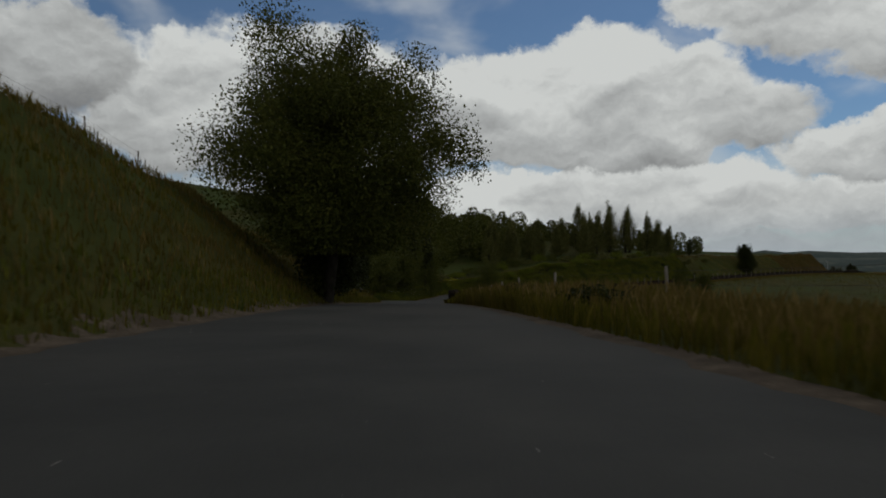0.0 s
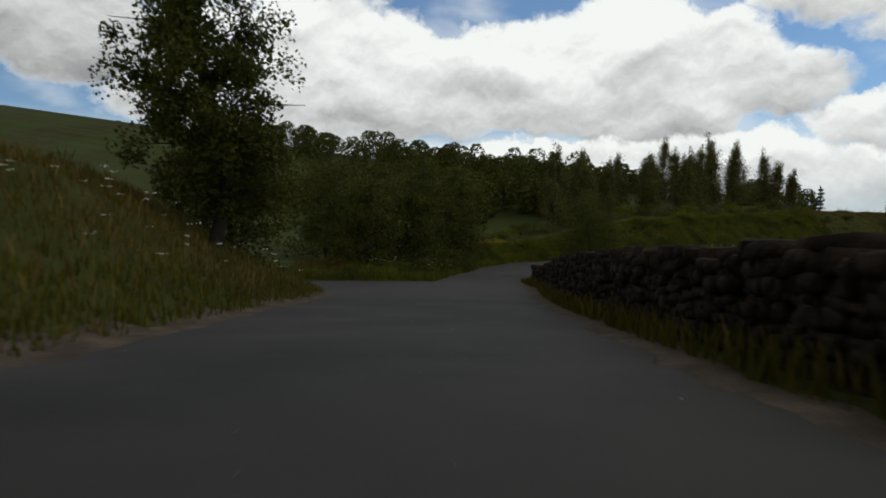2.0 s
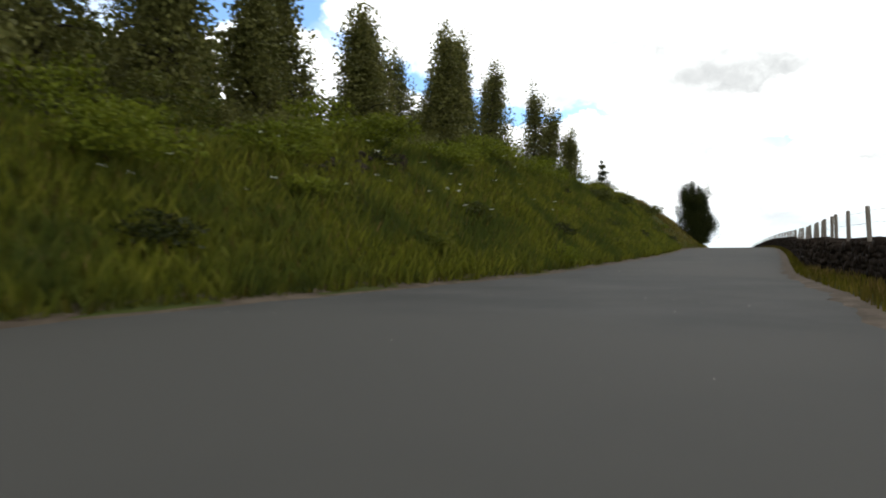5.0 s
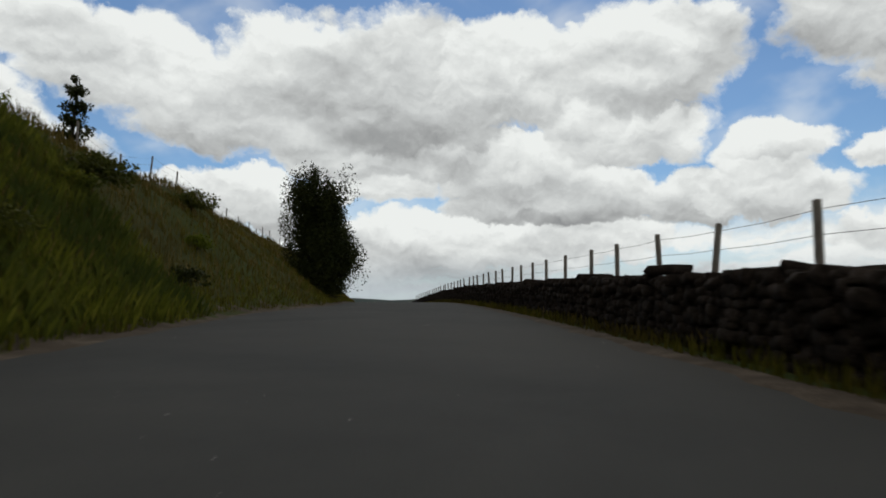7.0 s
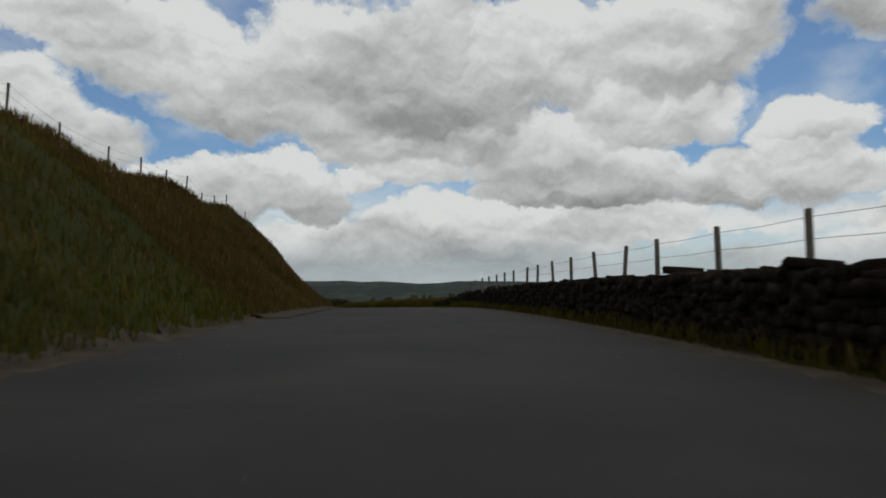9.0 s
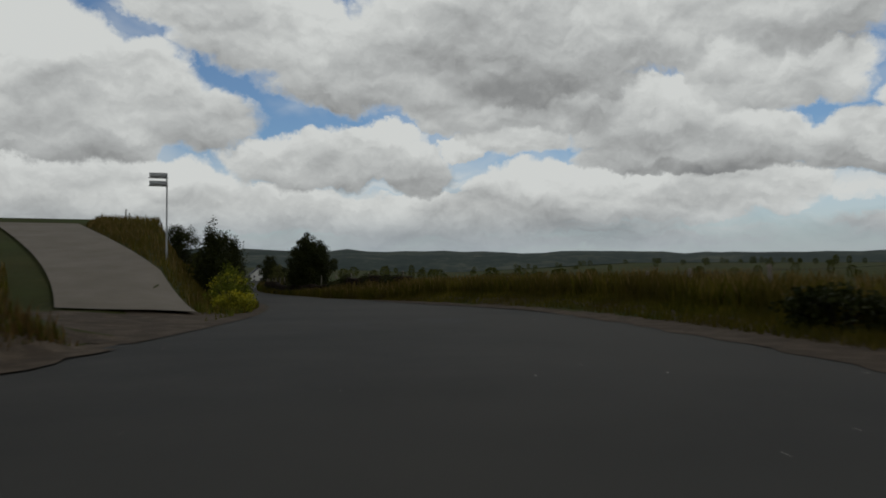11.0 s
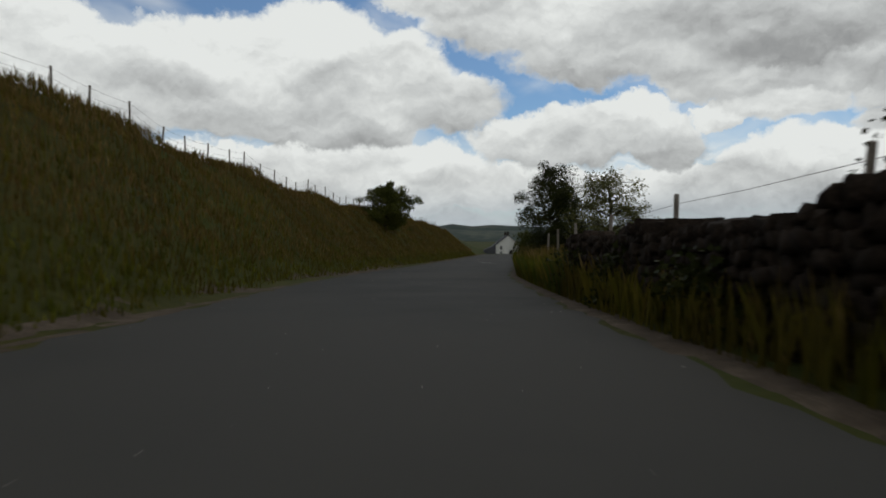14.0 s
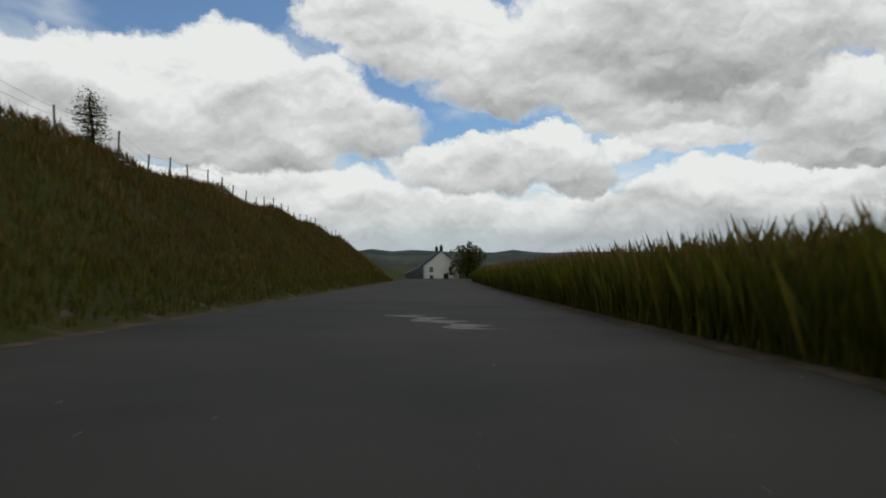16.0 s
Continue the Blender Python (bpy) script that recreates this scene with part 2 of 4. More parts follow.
# ---- materials ----
def material(name, colours, scale=2.0, fine=30.0, rough=0.9, bump=0.3, island=0.0, dist=0.02, subsurface=0.0, broad=None):
    """Colours mixed by coarse and fine noise at real-world size."""
    m = bpy.data.materials.new(name)
    m.use_nodes = True
    t = m.node_tree
    b = t.nodes["Principled BSDF"]
    b.inputs["Roughness"].default_value = rough
    b.inputs["Specular IOR Level"].default_value = 0.25 if rough < 0.55 else 0.08
    geo = node(t, "ShaderNodeNewGeometry")
    n1 = node(t, "ShaderNodeTexNoise", Scale=scale, Detail=6.0, Roughness=0.6)
    n2 = node(t, "ShaderNodeTexNoise", Scale=fine, Detail=4.0, Roughness=0.65)
    t.links.new(geo.outputs["Position"], n1.inputs["Vector"])
    t.links.new(geo.outputs["Position"], n2.inputs["Vector"])
    mix = node(t, "ShaderNodeMath", op="MULTIPLY_ADD", i1=0.45)
    t.links.new(n2.outputs["Fac"], mix.inputs[0])
    s = node(t, "ShaderNodeMath", op="MULTIPLY", i1=0.55)
    t.links.new(n1.outputs["Fac"], s.inputs[0])
    t.links.new(s.outputs[0], mix.inputs[2])
    val = mix
    if island:
        r = node(t, "ShaderNodeMath", op="MULTIPLY_ADD", i1=island, i2=-island / 2)
        t.links.new(geo.outputs["Random Per Island"], r.inputs[0])
        a = node(t, "ShaderNodeMath", op="ADD")
        t.links.new(mix.outputs[0], a.inputs[0])
        t.links.new(r.outputs[0], a.inputs[1])
        val = a
    ramp = node(t, "ShaderNodeValToRGB")
    e = ramp.color_ramp.elements
    for i, c in enumerate(colours):
        p = 0.3 + 0.4 * i / (len(colours) - 1)
        if i < 2:
            e[i].position, e[i].color = p, (*c, 1)
        else:
            e.new(p).color = (*c, 1)
    t.links.new(val.outputs[0], ramp.inputs[0])
    if broad:
        # large patches of another growth
        n3 = node(t, "ShaderNodeTexNoise", Scale=broad[0], Detail=5.0, Roughness=0.55)
        t.links.new(geo.outputs["Position"], n3.inputs["Vector"])
        k = node(t, "ShaderNodeMapRange", i1=0.44, i2=0.6)
        t.links.new(n3.outputs["Fac"], k.inputs[0])
        plain = ramp
        ramp = node(t, "ShaderNodeMixRGB", i2=(*broad[1], 1))
        t.links.new(k.outputs[0], ramp.inputs[0])
        t.links.new(plain.outputs[0], ramp.inputs[1])
    t.links.new(ramp.outputs[0], b.inputs["Base Color"])
    if bump:
        bp = node(t, "ShaderNodeBump", Strength=bump, Distance=dist)
        t.links.new(mix.outputs[0], bp.inputs["Height"])
        t.links.new(bp.outputs[0], b.inputs["Normal"])
    if subsurface:
        tr = node(t, "ShaderNodeBsdfTranslucent")
        t.links.new(ramp.outputs[0], tr.inputs[0])
        mx = node(t, "ShaderNodeMixShader", i0=subsurface)
        t.links.new(b.outputs[0], mx.inputs[1])
        t.links.new(tr.outputs[0], mx.inputs[2])
        t.links.new(mx.outputs[0], t.nodes["Material Output"].inputs[0])
    return m


M_ASPHALT = material("asphalt", [(0.028, 0.029, 0.028), (0.046, 0.0465, 0.045), (0.072, 0.071, 0.066)], 0.3, 70, 0.85, 0.35, dist=0.012, broad=(0.07, (0.056, 0.055, 0.051)))
M_SOIL = material("soil_and_turf", [(0.02, 0.024, 0.006), (0.04, 0.042, 0.01), (0.07, 0.056, 0.018)], 0.25, 5, 0.95, 0.6, dist=0.08, broad=(0.035, (0.04, 0.055, 0.012)))
M_GRASS = material("grass", [(0.04, 0.042, 0.004), (0.09, 0.083, 0.008), (0.18, 0.138, 0.026)], 0.3, 2, 0.8, 0, 0.22, subsurface=0.25, broad=(0.22, (0.08, 0.062, 0.013)))
M_LEAF = material("leaf", [(0.03, 0.037, 0.006), (0.06, 0.068, 0.011), (0.105, 0.1, 0.02)], 0.5, 3, 0.6, 0, 0.22, subsurface=0.25)
M_BARK = material("bark", [(0.014, 0.012, 0.01), (0.045, 0.038, 0.03)], 3, 25, 0.95, 0.6)
M_STONE = material("dry_stone", [(0.008, 0.006, 0.005), (0.022, 0.016, 0.012), (0.065, 0.048, 0.038)], 3.0, 22, 0.95, 0.6)
M_WOOD = material("weathered_wood", [(0.12, 0.1, 0.08), (0.25, 0.22, 0.19)], 4, 40, 0.9, 0.4)
M_SHRUB = M_LEAF


# ---- mesh helpers ----
def mesh_object(name, verts, faces, mat, smooth=False):
    me = bpy.data.meshes.new(name)
    me.from_pydata([tuple(map(float, v)) for v in verts], [], [tuple(map(int, f)) for f in faces])
    me.materials.append(mat)
    if smooth:
        me.shade_smooth()
    me.update()
    return new(name, me)


def tri_mesh(name, verts, tris, mat):
    """A mesh from numpy arrays of points and triangles."""
    me = bpy.data.meshes.new(name)
    me.vertices.add(len(verts))
    me.vertices.foreach_set("co", np.ascontiguousarray(verts, dtype=np.float32).ravel())
    n = len(tris)
    me.loops.add(3 * n)
    me.loops.foreach_set("vertex_index", np.ascontiguousarray(tris, dtype=np.int32).ravel())
    me.polygons.add(n)
    me.polygons.foreach_set("loop_start", np.arange(n, dtype=np.int32) * 3)
    me.materials.append(mat)
    me.update(calc_edges=True)
    return new(name, me)


def parent(child, top):
    child.parent = top
    return child


rng = np.random.default_rng(7)


# ---- ground ----
def bump_at(s, a, b, soft=6.0):
    """1 between a and b along the lane, soft at the ends."""
    return np.clip((s - a) / soft + 0.5, 0, 1) * np.clip((b - s) / soft + 0.5, 0, 1)


T = SPEED
ROAD_L = [(-90, 2.6), (5, 2.6), (26, 2.15), (75, 2.12), (95, 2.5), (100, 2.9), (104, 6), (110, 8), (116, 7), (118.5, 1.5), (125, 1.75), (139, 2.35), (144, 2.7), (150, 3.5), (165, 4.7), (172, 4.1), (180, 3.6), (187, 3.1), (197, 2.5), (230, 2.4), (267, 2.85), (283, 2.05), (364, 1.95), (373, 2.5), (399, 2.1), (416, 1.85), (440, 1.7), (454, 1.95), (467, 2.35), (484, 2.25), (503, 2.85), (521, 3.0), (555, 2.75), (900, 2.7)]
ROAD_R = [(-90, 1.65), (10, 1.6), (22, 1.4), (37, 1.18), (90, 1.05), (107, 1.3), (118, 0.85), (124, 1.25), (134, 0.7), (139, 0.8), (148, 0.55), (157, 0.72), (163, 0.8), (177, 1.3), (188, 1.55), (200, 1.35), (260, 1.83), (364, 2.3), (399, 2.8), (405, 2.6), (414, 2.1), (431, 1.9), (440, 1.35), (447, 1.6), (464, 1.35), (479, 1.1), (515, 1.08), (531, 1.37), (540, 1.3), (550, 1.8), (900, 1.6)]
# height of the left bank's crest over the lane
BANK_H = [(-90, 7.2), (33, 7.0), (60, 5.2), (88, 4.6), (98, 3.5), (102, 0.3), (118, 0.3), (122, 1.0), (150, 1.6), (165, 2.0), (178, 3.0), (198, 5.4), (215, 6.2), (280, 6.6), (300, 6.0), (340, 6.5), (380, 8.2), (385, 7.0), (388.5, 0.4), (398, 0.3), (425, 0.6), (440, 5.0), (452, 7.0), (475, 6.6), (500, 6.1), (540, 5.6), (613, 6.0), (645, 5.0), (700, 2.4), (760, 1), (900, 0.5)]
BEYOND = [(-90, 0.3), (60, 0.16), (120, 0.16), (170, 0.33), (240, 0.36), (290, 0.12), (380, 0.08), (900, 0.05)]
FALL = [(-90, 0.1), (150, 0.09), (200, 0.14), (380, 0.1), (470, 0.13), (900, 0.08)]


def ground_z(s, u):
    """Height of the land over the lane's own level; s and u are arrays."""
    left, right = np.interp(s, *zip(*ROAD_L)), np.interp(s, *zip(*ROAD_R))
    bank, beyond, slope = np.interp(s, *zip(*BANK_H)), np.interp(s, *zip(*BEYOND)), np.interp(s, *zip(*FALL))
    z = np.full(np.shape(u), -0.05)
    a = -u - left - 0.25
    run = np.maximum(1.3, 6.2 - left - 0.25)
    k = np.clip(a / run, 0, 1)
    lumps = 0.16 * np.sin(s * 0.37 + u * 1.3) + 0.1 * np.sin(s * 0.91 - u * 2.1) + 0.07 * np.sin(s * 2.3 + u)
    z = np.where(a > 0, bank * (k * 0.8 + 0.2 * k * k * (3 - 2 * k)) + np.clip(a - run, 0, 160) * beyond + lumps * np.clip(a / 2, 0, 1) * (0.4 + bank / 6), z)
    # the drive that climbs away beside the lane
    ramp = 0.155 * np.clip(s - 398.5, 0, 60) * np.clip((-u - 2.6 - 0.03 * np.clip(s - 398, 0, 40)) / 1.2, 0, 1) * np.clip((470 - s) / 25, 0, 1)
    z = np.where(s > 398, np.maximum(z, ramp), z)
    b = u - right - 0.2
    out_ = np.clip(b - 2.5, 0, 250)
    z = np.where(b > 0, 0.1 * np.clip(b / 1.2, 0, 1) - slope * np.clip(out_, 0, 90) + 0.5 * np.sin(s * 0.05 + out_ * 0.07) * np.clip(out_ / 25, 0, 1) + lumps * 0.5 * np.clip(out_ / 3, 0, 1) + 0.1 * np.clip(out_ - 110, 0, 200) + 0.5 * bump_at(s, 392, 452, 16) * np.clip((b - 0.3) / 0.7, 0, 1) + 0.25 * bump_at(s, 500, 650, 14) * np.clip((b - 0.1) / 0.5, 0, 1), z)
    return z


def ground_at(s, u):
    x, y = spot(s, u)
    return np.array([x, y, lane_z(s) + ground_z(np.asarray(s, float), np.asarray(u, float))]).T


s_rows = np.concatenate([np.arange(-60, 640, 1.5), np.linspace(641, 900, 50), np.linspace(920, 1900, 40)])
u_cols = np.array([-1200, -700, -400, -250, -150, -100, -70, -50, -38, -30, -24, -20, -17, -14.5, -12.5, -11, -9.8, -8.8, -8, -7.2, -6.4, -5.7, -5.1, -4.5, -4, -3.6, -3.2, -2.9, -2.6, -2.4, -2.25, -2.1, -1.95, -1.8, -1.6, 0, 0.5, 0.7, 0.9, 1.05, 1.2, 1.35, 1.5, 1.65, 1.8, 2.1, 2.5, 3, 3.6, 4.4, 5.4, 7, 9, 12, 16, 22, 30, 42, 60, 85, 120, 170, 250, 400, 700, 1200])
SS, UU = np.meshgrid(s_rows, u_cols, indexing="ij")
G = ground_at(SS.ravel(), UU.ravel())
nr, nc = SS.shape
idx = np.arange(nr * nc).reshape(nr, nc)
q = np.stack([idx[:-1, :-1], idx[:-1, 1:], idx[1:, 1:], idx[1:, :-1]], -1).reshape(-1, 4)
ground = tri_mesh("ground", G, np.concatenate([q[:, [0, 1, 2]], q[:, [0, 2, 3]]]), M_SOIL)
tagged(ground, "grassy hillside ground beside a country lane", "ground", kind="structure")

# the road, a crowned sheet with rough edges
s_rows = np.arange(-60, 668, 0.8)
k_cols = np.linspace(-1, 1, 13)
RS, RK = np.meshgrid(s_rows, k_cols, indexing="ij")
edge_l = np.interp(RS, *zip(*ROAD_L)) + 0.05 * np.sin(RS * 1.7) + 0.04 * np.sin(RS * 4.1)
edge_r = np.interp(RS, *zip(*ROAD_R)) + 0.05 * np.sin(RS * 1.3 + 1) + 0.04 * np.sin(RS * 3.7)
RU = np.where(RK < 0, RK * edge_l, RK * edge_r)
x, y = spot(RS, RU)
z = lane_z(RS) + 0.02 * (1 - RK ** 2) + 0.004
idx = np.arange(RS.size).reshape(RS.shape)
q = np.stack([idx[:-1, :-1], idx[:-1, 1:], idx[1:, 1:], idx[1:, :-1]], -1).reshape(-1, 4)
road = tri_mesh("road", np.stack([x, y, z], -1).reshape(-1, 3), np.concatenate([q[:, [0, 1, 2]], q[:, [0, 2, 3]]]), M_ASPHALT)
tagged(road, "narrow grey asphalt country lane", "road", kind="structure")


# ---- trees ----
def tube(points, radii, sides=7):
    """Points and triangles of a tapered tube."""
    v, f = [], []
    for i, (p, r) in enumerate(zip(points, radii)):
        d = Vector(points[min(i + 1, len(points) - 1)]) - Vector(points[max(i - 1, 0)])
        m = d.to_track_quat("Z", "Y").to_matrix()
        for k in range(sides):
            a = 2 * math.pi * k / sides
            v.append(Vector(p) + m @ Vector((r * math.cos(a), r * math.sin(a), 0)))
        if i:
            o = (i - 1) * sides
            for k in range(sides):
                a, b = o + k, o + (k + 1) % sides
                f += [(a, b, b + sides), (a, b + sides, a + sides)]
    return [tuple(p) for p in v], f


def join(parts):
    v, f = [], []
    for pv, pf in parts:
        f += [tuple(i + len(v) for i in t) for t in pf]
        v += pv
    return np.array(v), np.array(f)


def leaf_cloud(centres, sizes, droop=0.0):
    """One folded leaf of two triangles at each centre."""
    n = len(centres)
    d = rng.normal(size=(n, 3))
    d[:, 2] = d[:, 2] * (1 - droop) - 1.2 * droop
    d /= np.linalg.norm(d, axis=1, keepdims=True)
    w = np.cross(d, rng.normal(size=(n, 3)))
    w /= np.linalg.norm(w, axis=1, keepdims=True)
    L, W = sizes[:, None] * d, sizes[:, None] * 0.42 * w
    c = np.asarray(centres)
    v = np.stack([c - L * 0.5, c + W, c + L * 0.5, c - W], 1).reshape(-1, 3)
    i = np.arange(n)[:, None] * 4
    t = np.concatenate([i + [0, 1, 2], i + [0, 2, 3]], 1).reshape(-1, 3)
    return v, t


def tree(name, s, u, height, width, label, leaves=7000, leaf=0.2, low=0.18, shape="round", mat=None, weep=0.0, dense=1.0, z=None, group="", lean=0.0, category="tree", hang=()):
    """A tapered trunk with limbs and a crown of clumps of leaves."""
    base = ground_at(np.array([s]), np.array([u]))[0]
    width, leaf, leaves = 1.75 * width, 1.12 * leaf, int(1.15 * leaves)
    if z is not None:
        base[2] = z
    top = new(name)
    top.location = base
    r0 = 0.02 * height + 0.05
    axis = [(lean * height * k * k + 0.03 * height * math.sin(5 * k + s), 0.03 * height * math.sin(4 * k + u), height * 0.9 * k) for k in np.linspace(0, 1, 8)]
    axis[0] = (0, 0, -0.4)
    parts = [tube(axis, [r0 * (1 - 0.9 * k) + 0.015 for k in np.linspace(0, 1, 8)], 8)]
    clumps = []
    n_limb = {"round": 34, "cone": 34, "column": 54, "spire": 46}[shape]
    for i in range(n_limb):
        k = low + (0.95 - low) * (i + rng.random()) / n_limb
        ang = 2.4 * i + rng.random()
        if shape == "cone":
            reach = width / 2 * (1.03 - (k - low) / (1 - low)) ** 0.8
        elif shape == "spire":
            reach = width / 2 * min(1.0, 0.5 + 2.2 * (k - low)) * (1.03 - k) ** 0.75
        elif shape == "column":
            reach = width / 2 * (0.55 + 0.45 * math.sin(math.pi * min(1, (k - low) / (1 - low) * 0.85 + 0.15)))
        else:
            reach = width / 2 * max(0.25, math.sqrt(max(0.02, 1 - (2 * (k - low) / (1 - low) - 0.85) ** 2 / 1.4)))
        reach *= 0.75 + 0.4 * rng.random()
        p0 = Vector(axis[min(7, int(k * 7))])
        rise = (0.25 if shape == "round" else 0.1) * reach
        p2 = p0 + Vector((math.cos(ang) * reach, math.sin(ang) * reach, rise))
        p1 = p0.lerp(p2, 0.5) + Vector((0, 0, 0.12 * reach))
        rl = r0 * 0.35 * (1 - k * 0.6)
        parts.append(tube([p0, p1, p2], [rl, rl * 0.6, 0.012], 5))
        for j in range(6):
            f = 0.25 + 0.75 * rng.random()
            q = p0.lerp(p2, f) + Vector(rng.normal(size=3) * (0.055 if shape != "round" else 0.075) * width)
            clumps.append((q, width * (0.08 + 0.09 * rng.random()) * (1.15 if shape == "column" else (1.45 - 0.75 * k) if shape == "spire" else 1)))
    for j in range(4):
        clumps.append((Vector(axis[7]) + Vector(rng.normal(size=3) * 0.05 * width), width * 0.09))
    for hx, hy, z0, z1, r in hang:
        parts.append(tube([axis[5], (hx * 0.6, hy * 0.6, z1 + 1.2), (hx, hy, z1), (hx, hy, z0 + 0.4)], [r0 * 0.3, 0.05, 0.03, 0.01], 5))
        for k in np.linspace(0, 1, 9):
            clumps.append((Vector((hx + 0.12 * math.sin(9 * k), hy + 0.2 * math.cos(7 * k), z0 + (z1 - z0) * k)), r * (0.65 + 0.5 * k)))
    tv, tf = join(parts)
    parent(tri_mesh("trunk", tv, tf, M_BARK), top)
    per = max(8, int(leaves / len(clumps)))
    pts = []
    for q, r in clumps:
        g = rng.normal(size=(per, 3))
        g *= (rng.random((per, 1)) ** 0.4) * r / np.maximum(0.35, np.linalg.norm(g, axis=1, keepdims=True))
        g[:, 2] *= 0.75 + 1.3 * (shape in ("column", "spire"))
        if weep:
            g[:, 2] -= weep * rng.random(per) ** 1.5 * (0.4 + np.abs(g[:, 0]) / (r + 0.01))
        pts.append(np.array(q) + g)
    pts = np.concatenate(pts)
    pts = pts[pts[:, 2] > height * low * 0.5]
    v, t = leaf_cloud(pts, leaf * (0.6 + 0.8 * rng.random(len(pts))), 0.6 if weep else 0.15)
    parent(tri_mesh("crown", v, t, mat or M_LEAF), top)
    return tagged(top, label, category, group)


M_DIRT = material("verge_dirt", [(0.036, 0.028, 0.02), (0.068, 0.053, 0.04), (0.15, 0.12, 0.09)], 1.6, 25, 0.95, 0.5)
M_CONCRETE = material("pale_concrete", [(0.14, 0.125, 0.1), (0.18, 0.16, 0.135), (0.23, 0.21, 0.18)], 0.5, 20, 0.9, 0.3)
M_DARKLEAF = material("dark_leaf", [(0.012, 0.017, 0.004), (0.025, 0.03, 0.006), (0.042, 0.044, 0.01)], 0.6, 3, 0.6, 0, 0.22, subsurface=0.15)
M_POPLAR = material("poplar_leaf", [(0.05, 0.055, 0.014), (0.095, 0.095, 0.026), (0.16, 0.15, 0.045)], 0.4, 3, 0.6, 0, 0.22, subsurface=0.25)
M_BRIGHT = material("bright_shrub", [(0.055, 0.07, 0.006), (0.1, 0.12, 0.01), (0.17, 0.18, 0.018)], 0.5, 3, 0.7, 0, 0.22, subsurface=0.25)
M_GORSE = material("gorse_flower", [(0.14, 0.15, 0.02), (0.3, 0.28, 0.02), (0.45, 0.38, 0.02)], 0.8, 4, 0.7, 0, 0.22, subsurface=0.2)
M_DRYGRASS = material("dry_grass", [(0.06, 0.05, 0.012), (0.13, 0.09, 0.025), (0.24, 0.17, 0.065)], 0.25, 2, 0.85, 0, 0.22, subsurface=0.2)
M_RUSSET = material("russet_grass", [(0.06, 0.038, 0.012), (0.13, 0.08, 0.026), (0.22, 0.145, 0.055)], 0.2, 2, 0.85, 0, 0.22, subsurface=0.2)
M_LUSH = material("lush_grass", [(0.05, 0.06, 0.008), (0.12, 0.128, 0.013), (0.21, 0.195, 0.03)], 0.3, 2, 0.8, 0, 0.3, subsurface=0.35, broad=(0.3, (0.05, 0.065, 0.012)))
M_PETAL = material("white_petal", [(0.6, 0.6, 0.52), (0.8, 0.8, 0.74)], 2, 20, 0.7, 0)
M_METAL = material("galvanised_steel", [(0.3, 0.31, 0.32), (0.45, 0.46, 0.47)], 3, 30, 0.45, 0.05)
M_IRON = material("dark_iron", [(0.02, 0.02, 0.022), (0.05, 0.045, 0.04)], 3, 40, 0.6, 0.2)
M_RUST = material("worn_cast_iron", [(0.04, 0.033, 0.03), (0.09, 0.075, 0.068)], 6, 60, 0.7, 0.3)
M_RENDER = material("white_render", [(0.68, 0.67, 0.63), (0.8, 0.79, 0.76)], 0.6, 12, 0.9, 0.2)
M_SLATE = material("slate", [(0.05, 0.052, 0.058), (0.09, 0.092, 0.1)], 1.5, 10, 0.7, 0.3)
M_GLASS = material("window_glass", [(0.015, 0.018, 0.02), (0.03, 0.034, 0.038)], 1, 5, 0.15, 0)
# the blue-grey of distant haze is mixed into the hills' base colour
M_FARHILL = material("hazed_far_hill", [(0.03, 0.045, 0.045), (0.05, 0.066, 0.06), (0.12, 0.13, 0.1)], 0.006, 0.03, 1.0, 0)
M_PAINT = material("worn_white_paint", [(0.05, 0.05, 0.049), (0.16, 0.16, 0.155), (0.4, 0.4, 0.385)], 3.5, 22, 0.8, 0.1)


def side(s, table):
    return np.interp(s, *zip(*table))


# ---- far hills ----
def ridge(name, dist, spread, base, high, seed, az0=-150, az1=85):
    """A long hill with a rolling skyline and a foot that falls towards the lane."""
    r = np.random.default_rng(seed)
    az = np.radians(np.linspace(az0, az1, 150))
    k = np.linspace(0, 1, 8)
    ph = r.random(8) * 7
    sky_line = sum(np.sin(az * f_ + p) / (1 + 0.25 * i) for i, (f_, p) in enumerate(zip((4, 7, 13, 22, 37, 61, 90, 130), ph)))
    sky_line = (sky_line - sky_line.min()) / (sky_line.max() - sky_line.min())
    cx, cy = spot(8 * T, 0)
    v = []
    for i, a in enumerate(az):
        for q_ in k:
            d = dist + spread * (q_ - 1)
            v.append((cx - math.sin(a) * d, cy + math.cos(a) * d, base + (high * (0.35 + 0.65 * sky_line[i]) - base) * math.sin(q_ * math.pi / 2)))
    idx_ = np.arange(len(v)).reshape(len(az), len(k))
    q4 = np.stack([idx_[:-1, :-1], idx_[:-1, 1:], idx_[1:, 1:], idx_[1:, :-1]], -1).reshape(-1, 4)
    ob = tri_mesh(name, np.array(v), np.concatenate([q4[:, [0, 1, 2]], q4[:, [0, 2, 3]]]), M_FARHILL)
    ob.data.shade_smooth()
    return tagged(ob, "distant wooded hills across the valley", "hills", kind="structure")


ZV = float(lane_z(12 * T))
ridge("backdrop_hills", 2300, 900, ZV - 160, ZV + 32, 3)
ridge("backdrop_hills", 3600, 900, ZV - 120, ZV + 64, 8)


